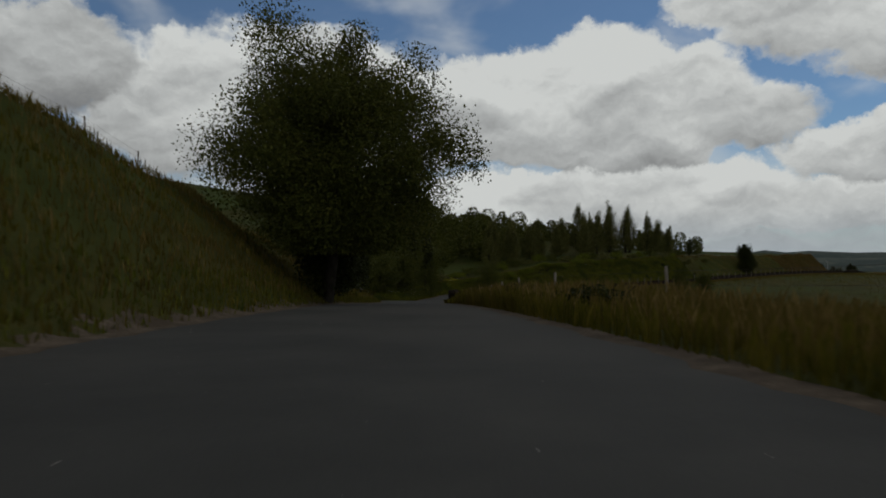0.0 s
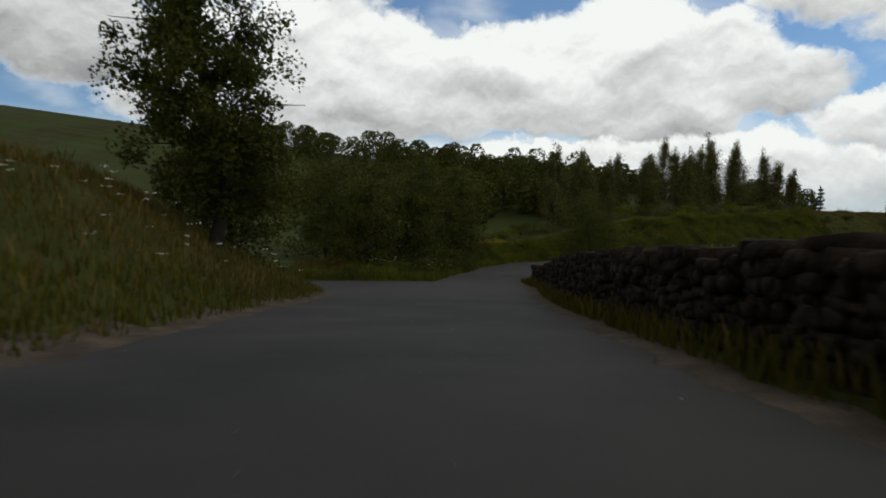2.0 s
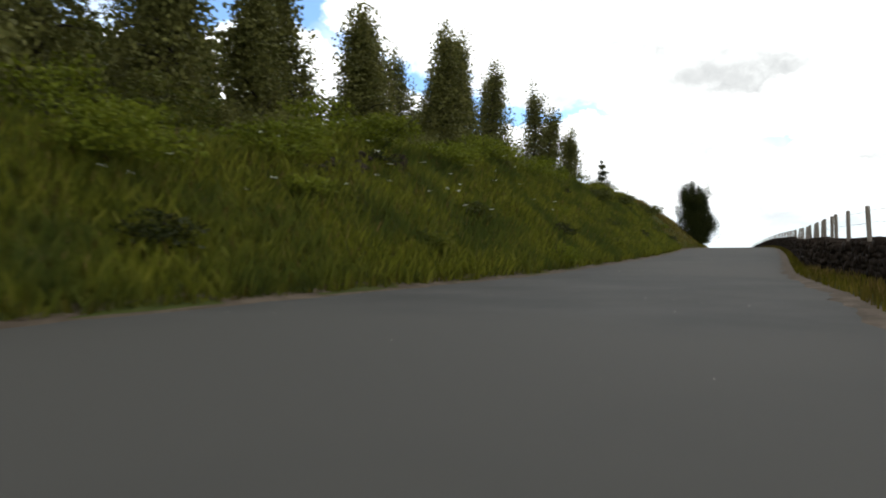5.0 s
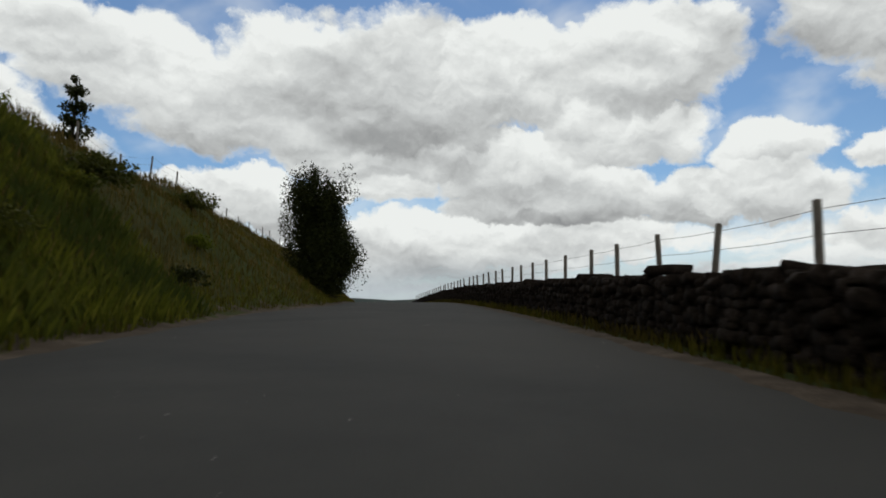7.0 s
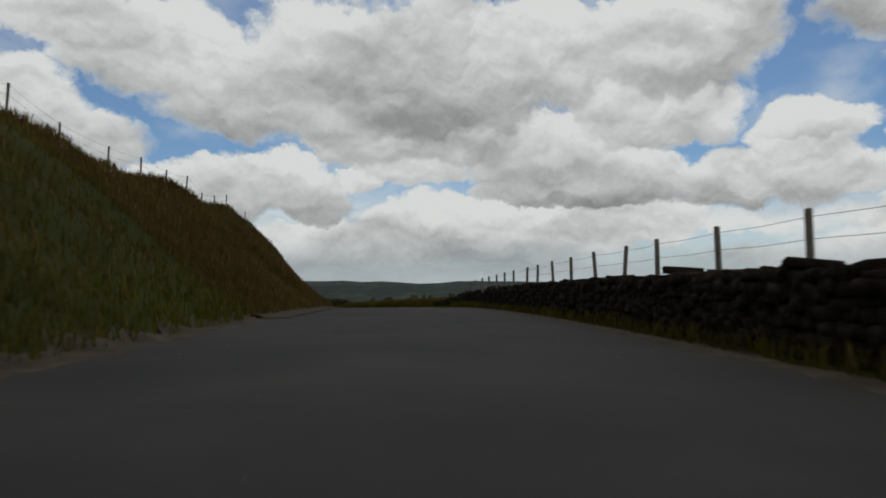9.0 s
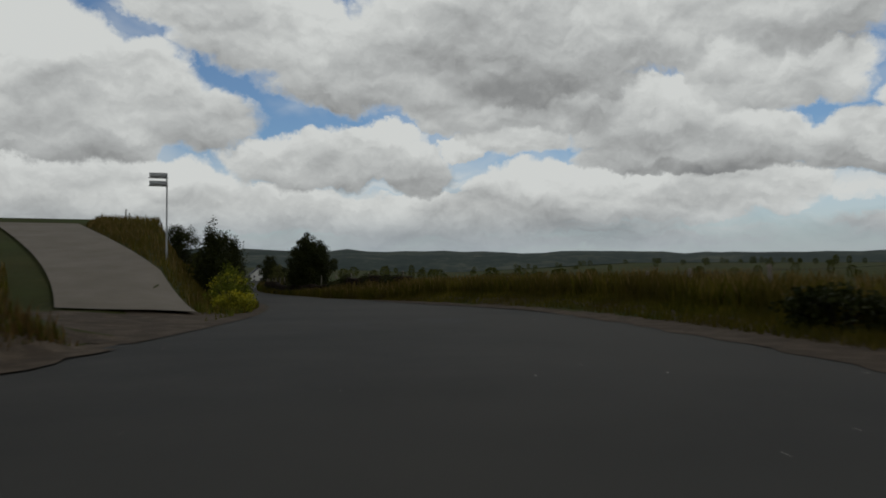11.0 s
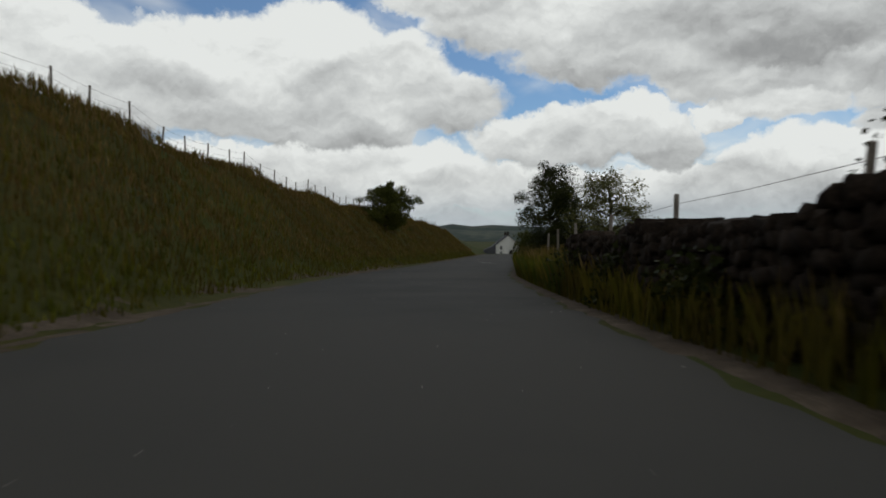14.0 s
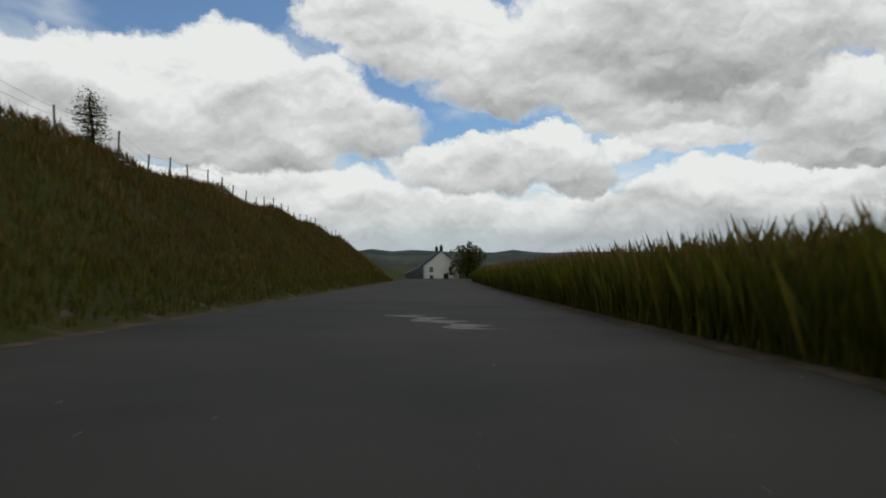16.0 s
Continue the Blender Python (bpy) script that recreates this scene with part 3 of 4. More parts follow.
# ---- road edges, drive and marks ----
def strip(name, s0, s1, inner, outer, dz, mat, label, category, step=0.7):
    """A flat strip along the lane between two offsets, which may be functions of s."""
    s = np.arange(s0, s1, step)
    cols = []
    for j in range(4):
        u = inner(s) + (outer(s) - inner(s)) * j / 3
        x, y = spot(s, u)
        cols.append(np.stack([x, y, lane_z(s) + dz(s, u)], -1))
    v = np.stack(cols, 1).reshape(-1, 3)
    idx_ = np.arange(len(v)).reshape(len(s), 4)
    q4 = np.stack([idx_[:-1, :-1], idx_[:-1, 1:], idx_[1:, 1:], idx_[1:, :-1]], -1).reshape(-1, 4)
    return tagged(tri_mesh(name, v, np.concatenate([q4[:, [0, 1, 2]], q4[:, [0, 2, 3]]]), mat), label, category, kind="structure")


def wob(s, k):
    return 0.03 * np.sin(s * 1.1 + k) + 0.03 * np.sin(s * 2.9 + 2 * k) + 0.025 * np.sin(s * 6.1)


strip("verge", -40, 668, lambda s: -side(s, ROAD_L) - 0.38 + 2.0 * wob(s, 1), lambda s: -side(s, ROAD_L) + 0.2 + wob(s, 2), lambda s, u: np.maximum(0.016 - 0.09 * np.clip((u + side(s, ROAD_L) - 0.0) / 0.1, 0, 1), np.where(u < -side(s, ROAD_L) - 0.2, ground_z(s, u) + 0.02, -1)), M_DIRT, "strip of brown soil and grit along the lane", "verge")
strip("verge", -40, 668, lambda s: side(s, ROAD_R) - 0.2 + wob(s, 3), lambda s: side(s, ROAD_R) + 0.25 + wob(s, 4), lambda s, u: 0.016 - 0.09 * np.clip((side(s, ROAD_R) - 0.0 - u) / 0.1, 0, 1), M_DIRT, "strip of brown soil and grit along the lane", "verge")
strip("dirt_edge", 330, 386, lambda s: -side(s, ROAD_L) - 0.75 + wob(s, 7) * 2, lambda s: -side(s, ROAD_L) + 0.2 + wob(s, 8), lambda s, u: np.maximum(0, ground_z(s, u)) + 0.03, M_DIRT, "bare brown earth at the foot of the bank", "soil")
strip("gravel_patch", 372, 428, lambda s: side(s, ROAD_R) - 0.1 + wob(s, 5), lambda s: side(s, ROAD_R) + 0.9 * bump_at(s, 376, 424, 14) + wob(s, 6), lambda s, u: np.maximum(0.014, ground_z(s, u) + 0.035), M_DIRT, "patch of loose brown gravel at the road's edge", "gravel")
strip("drive_apron", 386.5, 401.5, lambda s: -side(s, ROAD_L) + 0.1, lambda s: -2.6 - 2.2 * np.clip((s - 386) / 8, 0, 1), lambda s, u: 0.02 + np.maximum(0, ground_z(s, u)), M_DIRT, "brown gritty apron where the drive meets the lane", "driveway")
strip("driveway", 399.5, 438, lambda s: -2.85 - 0.125 * (s - 399), lambda s: -4.9 - 0.14 * (s - 399), lambda s, u: ground_z(s, u) + 0.14, M_CONCRETE, "pale concrete drive climbing away beside the lane", "driveway")
tagged(strip("road_marking", 557.2, 562.2, lambda s: -0.5 + 0.8 * (562 - s) / 5 - 0.12 * np.sin(s * 3), lambda s: -0.2 + 0.8 * (562 - s) / 5 + 0.16 * np.sin(s * 5), lambda s, u: 0.03 + 0 * s, M_PAINT, "worn white paint splash on the asphalt", "road marking", 0.25), kind="thing")

M_TAR = material("tar_seal", [(0.022, 0.022, 0.021), (0.033, 0.033, 0.032), (0.05, 0.05, 0.047)], 2.0, 30, 0.7, 0.2)
strip("tar_seam", 112, 133, lambda s: -0.3 - 0.026 * (s - 112) + wob(s, 2) * 0.4, lambda s: -0.265 - 0.026 * (s - 112) + wob(s, 2) * 0.4, lambda s, u: 0.03 + 0 * s, M_TAR, "dark tar seam along the asphalt", "tar seam", 0.3)
for a, b, c, d in ((392.2, 394.6, 0.3, 0.9), (391.3, 392.7, -0.8, -0.4)):
    strip("road_patch", a, b, lambda s: c + wob(s, 3) * 1.5, lambda s: d + wob(s * 1.3, 5) * 1.5, lambda s, u: 0.03 + 0 * s, M_TAR, "dark repaired patch in the asphalt", "road patch", 0.1)


def box(x0, x1, y0, y1, z0, z1, jit=0.0):
    v = [(x, y, z) for x in (x0, x1) for y in (y0, y1) for z in (z0, z1)]
    if jit:
        v = [tuple(np.array(p) + rng.normal(size=3) * jit) for p in v]
    f = [(0, 1, 3), (0, 3, 2), (4, 6, 7), (4, 7, 5), (0, 4, 5), (0, 5, 1), (2, 3, 7), (2, 7, 6), (0, 2, 6), (0, 6, 4), (1, 5, 7), (1, 7, 3)]
    return v, f


def frame_at(s, u, dz=0.0):
    """A pose on the lane's level, with x to its right and y along it."""
    x, y = spot(s, u)
    return pose(float(x), float(y), float(lane_z(s)) + dz, 0, 0, float(np.interp(s, S_AX, _h)))


def drain_grate(s, u):
    top = new("drain_grate")
    top.matrix_world = frame_at(s, u, 0.03)
    v, f = join([box(-0.17, -0.13, -0.8, 0.8, 0, 0.018), box(0.13, 0.17, -0.8, 0.8, 0, 0.018), box(-0.13, 0.13, -0.8, -0.72, 0, 0.018), box(-0.13, 0.13, 0.72, 0.8, 0, 0.018), box(-0.02, 0.02, -0.72, 0.72, 0, 0.015)])
    parent(tri_mesh("frame", v, f, M_RUST), top)
    for i in range(9):
        y_ = -0.64 + 0.16 * i
        for a, b in ((-0.13, -0.02), (0.02, 0.13)):
            v, f = box(a, b, y_ - 0.03, y_ + 0.03, 0, 0.014)
            parent(tri_mesh("bar", np.array(v), np.array(f), M_RUST), top)
    # thin dark plate in place of the hole, its shade put into the colour
    v, f = box(-0.15, 0.15, -0.78, 0.78, -0.004, 0.002)
    parent(tri_mesh("hole_shade", np.array(v), np.array(f), M_IRON), top)
    return tagged(top, "grey cast iron drain grate in the asphalt", "drain grate")


drain_grate(158.2, 0.6)


def grit(n, label):
    """Loose pale chips on the asphalt."""
    s = -5 + 650 * rng.random(n)
    u = -side(s, ROAD_L) + (side(s, ROAD_L) + side(s, ROAD_R)) * rng.random(n)
    x, y = spot(s, u)
    c0 = np.stack([x, y, lane_z(s) + 0.028], -1)
    r = rnd_size(n)
    v, f = [], []
    for i in range(n):
        k = np.array([(1, 0, 0), (-0.5, 0.9, 0), (-0.5, -0.9, 0), (0.1, 0.1, 0.8)]) * r[i] * (1, 1.8, 1)
        f += [(4 * i, 4 * i + 1, 4 * i + 3), (4 * i + 1, 4 * i + 2, 4 * i + 3), (4 * i + 2, 4 * i, 4 * i + 3)]
        v.append(c0[i] + k)
    return tagged(tri_mesh("grit", np.concatenate(v), np.array(f), M_CHIP), label, "gravel", kind="stuff")


def rnd_size(n):
    return 0.004 + 0.008 * rng.random(n) ** 3


M_CHIP = material("pale_chips", [(0.2, 0.19, 0.17), (0.45, 0.43, 0.4)], 5, 40, 0.9, 0)
grit(2500, "loose pale chips scattered on the asphalt")


# ---- dry stone walls ----
def boulder(jit):
    """A rough block with worn corners: points in a unit cube, and triangles."""
    bm = bmesh.new()
    bmesh.ops.create_cube(bm, size=1.0)
    bmesh.ops.subdivide_edges(bm, edges=bm.edges[:], cuts=1, use_grid_fill=True)
    bmesh.ops.triangulate(bm, faces=bm.faces[:])
    v = np.array([tuple(p.co) for p in bm.verts])
    f = np.array([[p.index for p in t.verts] for t in bm.faces])
    bm.free()
    r = np.linalg.norm(v, axis=1, keepdims=True)
    v = v * (1 - 0.26 * np.clip(r - 0.5, 0, 1)) + rng.normal(size=v.shape) * jit
    return v, f


BLOCKS = [boulder(0.045) for i in range(14)]
STONES = []
for v, f in BLOCKS[:8]:
    me = bpy.data.meshes.new("stone")
    me.from_pydata(v.tolist(), [], f.tolist())
    me.materials.append(M_STONE)
    STONES.append(me)


def stone_wall(s0, s1, gap, height, near, label, thick=0.4):
    """A dry stone wall at the right of the lane: a core, and stones that stand proud of it on the road side and on top."""
    top = new("stone_wall")
    s = np.arange(s0, s1 + 1, 1.0)
    u = side(s, ROAD_R) + gap(s)
    h = height(s)
    rows = []
    for du, hh in ((0.06, -0.4), (0.06, -0.1), (thick - 0.06, -0.1), (thick - 0.06, -1.2)):
        x, y = spot(s, u + du)
        rows.append(np.stack([x, y, lane_z(s) + (h + hh if hh == -0.1 else hh)], -1))
    v = np.stack(rows, 1).reshape(-1, 3)
    idx_ = np.arange(len(v)).reshape(len(s), 4)
    q4 = np.stack([idx_[:-1, :-1], idx_[:-1, 1:], idx_[1:, 1:], idx_[1:, :-1]], -1).reshape(-1, 4)
    tris = np.concatenate([q4[:, [0, 1, 2]], q4[:, [0, 2, 3]], [[0, 1, 2], [0, 2, 3]], len(v) - 4 + np.array([[0, 2, 1], [0, 3, 2]])])
    parent(tri_mesh("core", v, tris, M_STONE), top)
    joined, count = [], 0
    z = -0.06
    course = 0
    hmax = float(h.max())
    while z < hmax:
        ch = 0.11 + 0.09 * rng.random()
        p = s0 + rng.random() * 0.3
        while p < s1:
            ln = 0.16 + 0.3 * rng.random() ** 1.5
            hh = float(np.interp(p, s, h)) - 0.1 * rng.random()
            coping = hh - z < ch * 1.2
            if z < hh:
                uu = float(np.interp(p, s, u))
                dep = 0.3 if not coping else 0.85
                m = frame_at(p + ln / 2, uu + dep / 2 / ACROSS + 0.02 * rng.normal(), z + ch / 2 + 0.035 * rng.normal()) @ pose(0, 0, 0, 7 * rng.normal(), 5 * rng.normal(), 6 * rng.normal()) @ Matrix.Diagonal((dep, ln * 1.02, ch * (0.9 + 0.3 * rng.random() if not coping else 1.0 + 0.6 * rng.random()), 1))
                if near[0] < p < near[1] and count < 290:
                    o = new("stone", STONES[(course + int(p * 7)) % 8])
                    o.parent = top
                    o.matrix_world = m
                    count += 1
                else:
                    vv, ff = BLOCKS[int(rng.integers(14))]
                    mm = np.array(m)
                    joined.append((vv @ mm[:3, :3].T + mm[:3, 3], ff))
            p += ln
        z += ch
        course += 1
    if not joined:
        return tagged(top, label, "wall")
    vs = np.concatenate([vv for vv, _ in joined])
    fs = np.concatenate([ff + 26 * i for i, (_, ff) in enumerate(joined)])
    rest = parent(tri_mesh("stones", vs, fs, M_STONE), top)
    tagged(rest, kind="stuff")
    return tagged(top, label, "wall")


def fence(s0, s1, u, z0, high, label, gap=5.0, wires=(0.62, 0.9), radius=0.055, lean=2.5):
    """Posts with strands of wire between them."""
    top = new("wire_fence")
    v, f = tube([(0, 0, -0.3), (0, 0, high * 0.5), (0, 0, high - 0.02), (0, 0, high)], [radius, radius * 0.97, radius * 0.95, radius * 0.7], 8)
    f = f + [(24, 25 + k, 26 + k) for k in range(6)]
    me = None
    spots = np.arange(s0, s1, gap) + rng.normal(size=len(np.arange(s0, s1, gap))) * 0.25
    pts = []
    for p in spots:
        m = frame_at(p, float(u(p)), float(z0(p))) @ pose(0, 0, 0, lean * rng.normal(), lean * rng.normal(), 0)
        if me is None:
            o = tri_mesh("post", np.array(v), np.array(f), M_WOOD)
            me = o.data
        else:
            o = new("post", me)
        o.parent = top
        o.matrix_world = m
        pts.append(m)
    for k in wires:
        line = []
        for a, b in zip(pts[:-1], pts[1:]):
            p0, p1 = a @ Vector((radius, 0, high * k)), b @ Vector((radius, 0, high * k))
            line += [p0, p0.lerp(p1, 0.5) - Vector((0, 0, 0.025))]
        line.append(p1)
        wv, wf = tube(line, [0.0045] * len(line), 4)
        parent(tri_mesh("wire", np.array(wv), np.array(wf), M_RUST), top)
    return tagged(top, label, "fence")


# ---- shrubs, hedges, grasses ----
def bush(s, u, height, width, label, leaves=2500, leaf=0.1, mat=None, name="bush", z=None, depth=1.0, category="bush", group=""):
    """Stems and a lumpy dome of leaves; depth stretches it along the lane."""
    top = new(name)
    width, depth, leaf, leaves = 1.9 * width, 0.55 * depth, 1.2 * leaf, int(0.95 * leaves)
    base = ground_at(np.array([s]), np.array([u]))[0]
    if z is not None:
        base[2] = z
    top.matrix_world = pose(*map(float, base), 0, 0, float(np.interp(s, S_AX, _h)))
    stems, pts = [], []
    for i in range(6):
        a = 2 * math.pi * i / 6 + rng.random()
        r = width * 0.3 * (0.4 + rng.random())
        stems.append(tube([(0, 0, -0.1), (r * 0.4 * math.cos(a), r * 0.4 * math.sin(a) * depth, height * 0.4), (r * math.cos(a), r * math.sin(a) * depth, height * (0.75 + 0.2 * rng.random()))], [0.03 + 0.008 * height, 0.02, 0.008], 4))
    v, f = join(stems)
    parent(tri_mesh("woody_base", v, f, M_BARK), top)
    lumps = 26
    per = max(10, leaves // lumps)
    for i in range(lumps):
        a, k = rng.random() * 2 * math.pi, math.sqrt(rng.random())
        zc = height * (0.12 + 0.75 * rng.random()) * (1 - 0.45 * k * k)
        c = np.array([math.cos(a) * k * width * 0.4, math.sin(a) * k * width * 0.4 * depth, zc])
        g = rng.normal(size=(per, 3))
        g *= (rng.random((per, 1)) ** 0.4) * 0.2 * width / np.maximum(0.4, np.linalg.norm(g, axis=1, keepdims=True))
        g[:, 2] *= min(1.5, height / width)
        g[:, 1] *= depth
        pts.append(c + g)
    pts = np.concatenate(pts)
    pts = pts[pts[:, 2] > 0.02]
    v, t = leaf_cloud(pts, leaf * (0.6 + 0.8 * rng.random(len(pts))), 0.1)
    parent(tri_mesh("foliage", v, t, mat or M_LEAF), top)
    return tagged(top, label, category, group)


def on_drive(s, u):
    return (s > 386) & (s < 440) & (u < -2.4) & (u > -5.6 - 0.14 * np.clip(s - 399, 0, 50)) & ((s < 400) | (u < -2.75 - 0.125 * (s - 399)))


def blades(name, s, u, height, width, mat, label, lean=0.35, head=0.0):
    """Grass: one tapering, leaning blade of two triangles for each root."""
    keep = ~on_drive(s, u)
    s, u, height, width = s[keep], u[keep], height[keep], width[keep]
    n = len(s)
    root = ground_at(s, u)
    a = rng.random(n) * 2 * math.pi
    w = np.stack([np.cos(a), np.sin(a), 0 * a], -1) * width[:, None] * 0.65
    b = rng.random(n) * 2 * math.pi
    bend = np.stack([np.cos(b), np.sin(b), 0 * b], -1) * (height * lean * rng.random(n))[:, None]
    up = np.zeros((n, 3))
    up[:, 2] = height
    v = np.stack([root - w, root + w, root + up * 0.6 + bend * 0.35 + w * 0.7, root + up + bend], 1).reshape(-1, 3)
    i = np.arange(n)[:, None] * 4
    t = np.concatenate([i + [0, 1, 2], i + [0, 2, 3]], 1).reshape(-1, 3)
    return tagged(tri_mesh(name, v, t, mat), label, "grass", kind="stuff")


def scatter(n, s0, s1, near, far, power=1.0):
    s = s0 + (s1 - s0) * rng.random(n)
    k = rng.random(n) ** power
    lo, hi = near(s), far(s)
    return s, lo + (hi - lo) * k


def rnd(n, a, b):
    return a + (b - a) * rng.random(n)


L_IN = lambda s: -side(s, ROAD_L) - 0.22
R_IN = lambda s: side(s, ROAD_R) + 0.2
# left bank
s, u = scatter(210000, -5, 640, L_IN, lambda s: -7.4 + 0 * s)
blades("bank_grass", s, u, rnd(len(s), 0.15, 0.42), rnd(len(s), 0.02, 0.045), M_GRASS, "rough green grass on the steep bank")
s, u = scatter(90000, -5, 640, lambda s: -7.2 + 0 * s, lambda s: L_IN(s) - 0.4, 1.7)
blades("dry_bank_grass", s, u, rnd(len(s), 0.25, 0.6), rnd(len(s), 0.012, 0.03), M_DRYGRASS, "dry seeding grass stalks on the bank")
s, u = scatter(36000, -5, 640, L_IN, lambda s: L_IN(s) - 0.9)
blades("verge_grass", s, u, rnd(len(s), 0.1, 0.32), rnd(len(s), 0.02, 0.05), M_LUSH, "short green grass along the lane's edge")
s, u = scatter(110000, 150, 262, L_IN, lambda s: -6.5 + 0 * s)
blades("tall_grass", s, u, rnd(len(s), 0.2, 0.75), rnd(len(s), 0.014, 0.034), M_LUSH, "tall lush grass and weeds on the bank", 0.6)
s, u = scatter(30000, 100, 152, lambda s: L_IN(s) - 0.1, lambda s: L_IN(s) - 3.5)
blades("tall_grass", s, u, rnd(len(s), 0.25, 0.8), rnd(len(s), 0.016, 0.035), M_LUSH, "tall lush grass and weeds by the junction")
s, u = scatter(70000, 465, 645, lambda s: -6.9 + 0 * s, lambda s: -3.6 + 0 * s, 1.8)
blades("russet_bank_grass", s, u, rnd(len(s), 0.15, 0.45), rnd(len(s), 0.012, 0.03), M_RUSSET, "dry russet grass along the bank's crest")
s, u = scatter(60000, 330, 386, L_IN, lambda s: -6.9 + 0 * s)
blades("russet_bank_grass", s, u, rnd(len(s), 0.15, 0.5), rnd(len(s), 0.012, 0.03), M_RUSSET, "dry brown grass on the steep bank")
s, u = scatter(40000, 438, 474, L_IN, lambda s: -4.6 + 0 * s)
blades("verge_grass", s, u, rnd(len(s), 0.15, 0.45), rnd(len(s), 0.012, 0.03), M_GRASS, "rough green grass at the foot of the bank")
s, u = scatter(26000, 370, 432, lambda s: R_IN(s) + 0.2 * bump_at(s, 376, 424, 14), lambda s: R_IN(s) + 1.2)
blades("verge_grass", s, u, rnd(len(s), 0.08, 0.3), rnd(len(s), 0.012, 0.03), M_GRASS, "thin short grass at the edge of the gravel")
# right verge
TALL = [(-60, 0.5), (12, 0.5), (25, 0.85), (48, 0.8), (58, 0.45), (90, 0.4), (150, 0.35), (168, 0.3), (200, 0.28), (345, 0.35), (372, 0.5), (388, 0.8), (430, 0.95), (470, 0.6), (492, 0.85), (503, 1.0), (528, 1.1), (540, 1.35), (620, 1.4), (700, 0.9)]
s, u = scatter(150000, -5, 640, R_IN, lambda s: R_IN(s) + 2.3, 1.2)
u = u + 0.9 * bump_at(s, 376, 424, 14) * (u < R_IN(s) + 1)
blades("verge_grass", s, u, side(s, TALL) * rnd(len(s), 0.5, 1.15), rnd(len(s), 0.015, 0.035), M_GRASS, "rough green grass on the verge")
s, u = scatter(80000, -5, 640, lambda s: R_IN(s) + 0.15, lambda s: R_IN(s) + 2.6)
u = u + 0.9 * bump_at(s, 376, 424, 14)
blades("dry_verge_grass", s, u, side(s, TALL) * rnd(len(s), 0.8, 1.35), rnd(len(s), 0.012, 0.03), M_DRYGRASS, "tall dry grass with seed heads on the verge")
s, u = scatter(60000, 495, 640, lambda s: R_IN(s), lambda s: R_IN(s) + 1.6)
blades("tall_grass", s, u, side(s, TALL) * rnd(len(s), 0.5, 1.1), rnd(len(s), 0.012, 0.028), M_LUSH, "tall lush grass on the verge")
s, u = scatter(80000, -20, 700, lambda s: R_IN(s) + 2.4, lambda s: R_IN(s) + 45, 2.0)
blades("field_grass", s, u, rnd(len(s), 0.15, 0.5), rnd(len(s), 0.04, 0.12), M_GRASS, "rough pasture grass beyond the verge")
s, u = scatter(40000, -20, 700, lambda s: R_IN(s) + 2.4, lambda s: R_IN(s) + 40, 1.6)
blades("dry_field_grass", s, u, rnd(len(s), 0.2, 0.6), rnd(len(s), 0.02, 0.06), M_DRYGRASS, "dry brown grass in the pasture")
s, u = scatter(12000, 126, 157, lambda s: R_IN(s) - 0.05, lambda s: R_IN(s) + 0.5)
blades("verge_grass", s, u, rnd(len(s), 0.12, 0.35), rnd(len(s), 0.02, 0.05), M_LUSH, "bright short grass in front of the wall")

# ---- walls and fences ----
WALL_H = [(428, 1.8), (440, 1.7), (447, 1.05), (474, 1.0), (482, 1.45), (498, 1.45)]
stone_wall(62, 157, lambda s: 0.45 + 0.25 * bump_at(s, 118, 150, 10), lambda s: 1.05 + 0.35 * bump_at(s, 78, 106, 16) - 0.1 * bump_at(s, 135, 170, 6) - 0.5 * bump_at(s, 40, 66, 6) + 0.03 * np.sin(s * 2.1), (86, 110), "long dark dry stone wall beside the lane")
stone_wall(174, 352, lambda s: 0.4 + 0.35 * bump_at(s, 160, 200, 10), lambda s: 1.1 + 0.1 * bump_at(s, 240, 330, 20) + 0.04 * np.sin(s * 1.3), (262, 284), "dark dry stone wall with a flat top beside the lane")
stone_wall(428, 498, lambda s: 1.35 - 0.9 * np.clip((s - 432) / 40, 0, 1), lambda s: np.interp(s, *zip(*WALL_H)) + 0.07 * np.sin(s * 0.8) + 0.05 * np.sin(s * 2.3), (440, 462), "overgrown dry stone wall beside the lane")
stone_wall(352.5, 384, lambda s: 0.75 + 0 * s, lambda s: 1.2 - 0.4 * np.clip((s - 366) / 16, 0, 1) + 0.15 * np.sin(s * 1.1), (352, 384), "tumbled overgrown dry stone wall")
fence(178, 372, lambda s: side(s, ROAD_R) + 0.85, lambda s: 0.95, 1.25, "wooden posts with wire strands behind the wall", 3.3, radius=0.065)
fence(372, 428, lambda s: side(s, ROAD_R) + 2.0, lambda s: 0.0, 1.5, "wooden fence posts in the verge grass", 4.0, radius=0.065)
fence(432, 520, lambda s: side(s, ROAD_R) + 1.9 - 0.9 * float(np.clip((s - 440) / 40, 0, 1)), lambda s: 0.4, 1.9, "grey wooden fence posts behind the wall", 6.5)
fence(6, 98, lambda s: side(s, ROAD_R) + 1.7 + 1.7 * float(np.clip((30 - s) / 14, 0, 1)), lambda s: -0.1, 1.6, "wooden fence posts with wire along the field", 8.5)
fence(446, 650, lambda s: -6.35, lambda s: float(ground_z(np.array(s), np.array(-6.35))), 1.15, "thin wooden fence posts along the bank's crest", 2.8, radius=0.045)
fence(268, 392, lambda s: -6.35, lambda s: float(ground_z(np.array(s), np.array(-6.35))), 1.2, "thin wooden fence posts along the bank's crest", 4.5, radius=0.05)
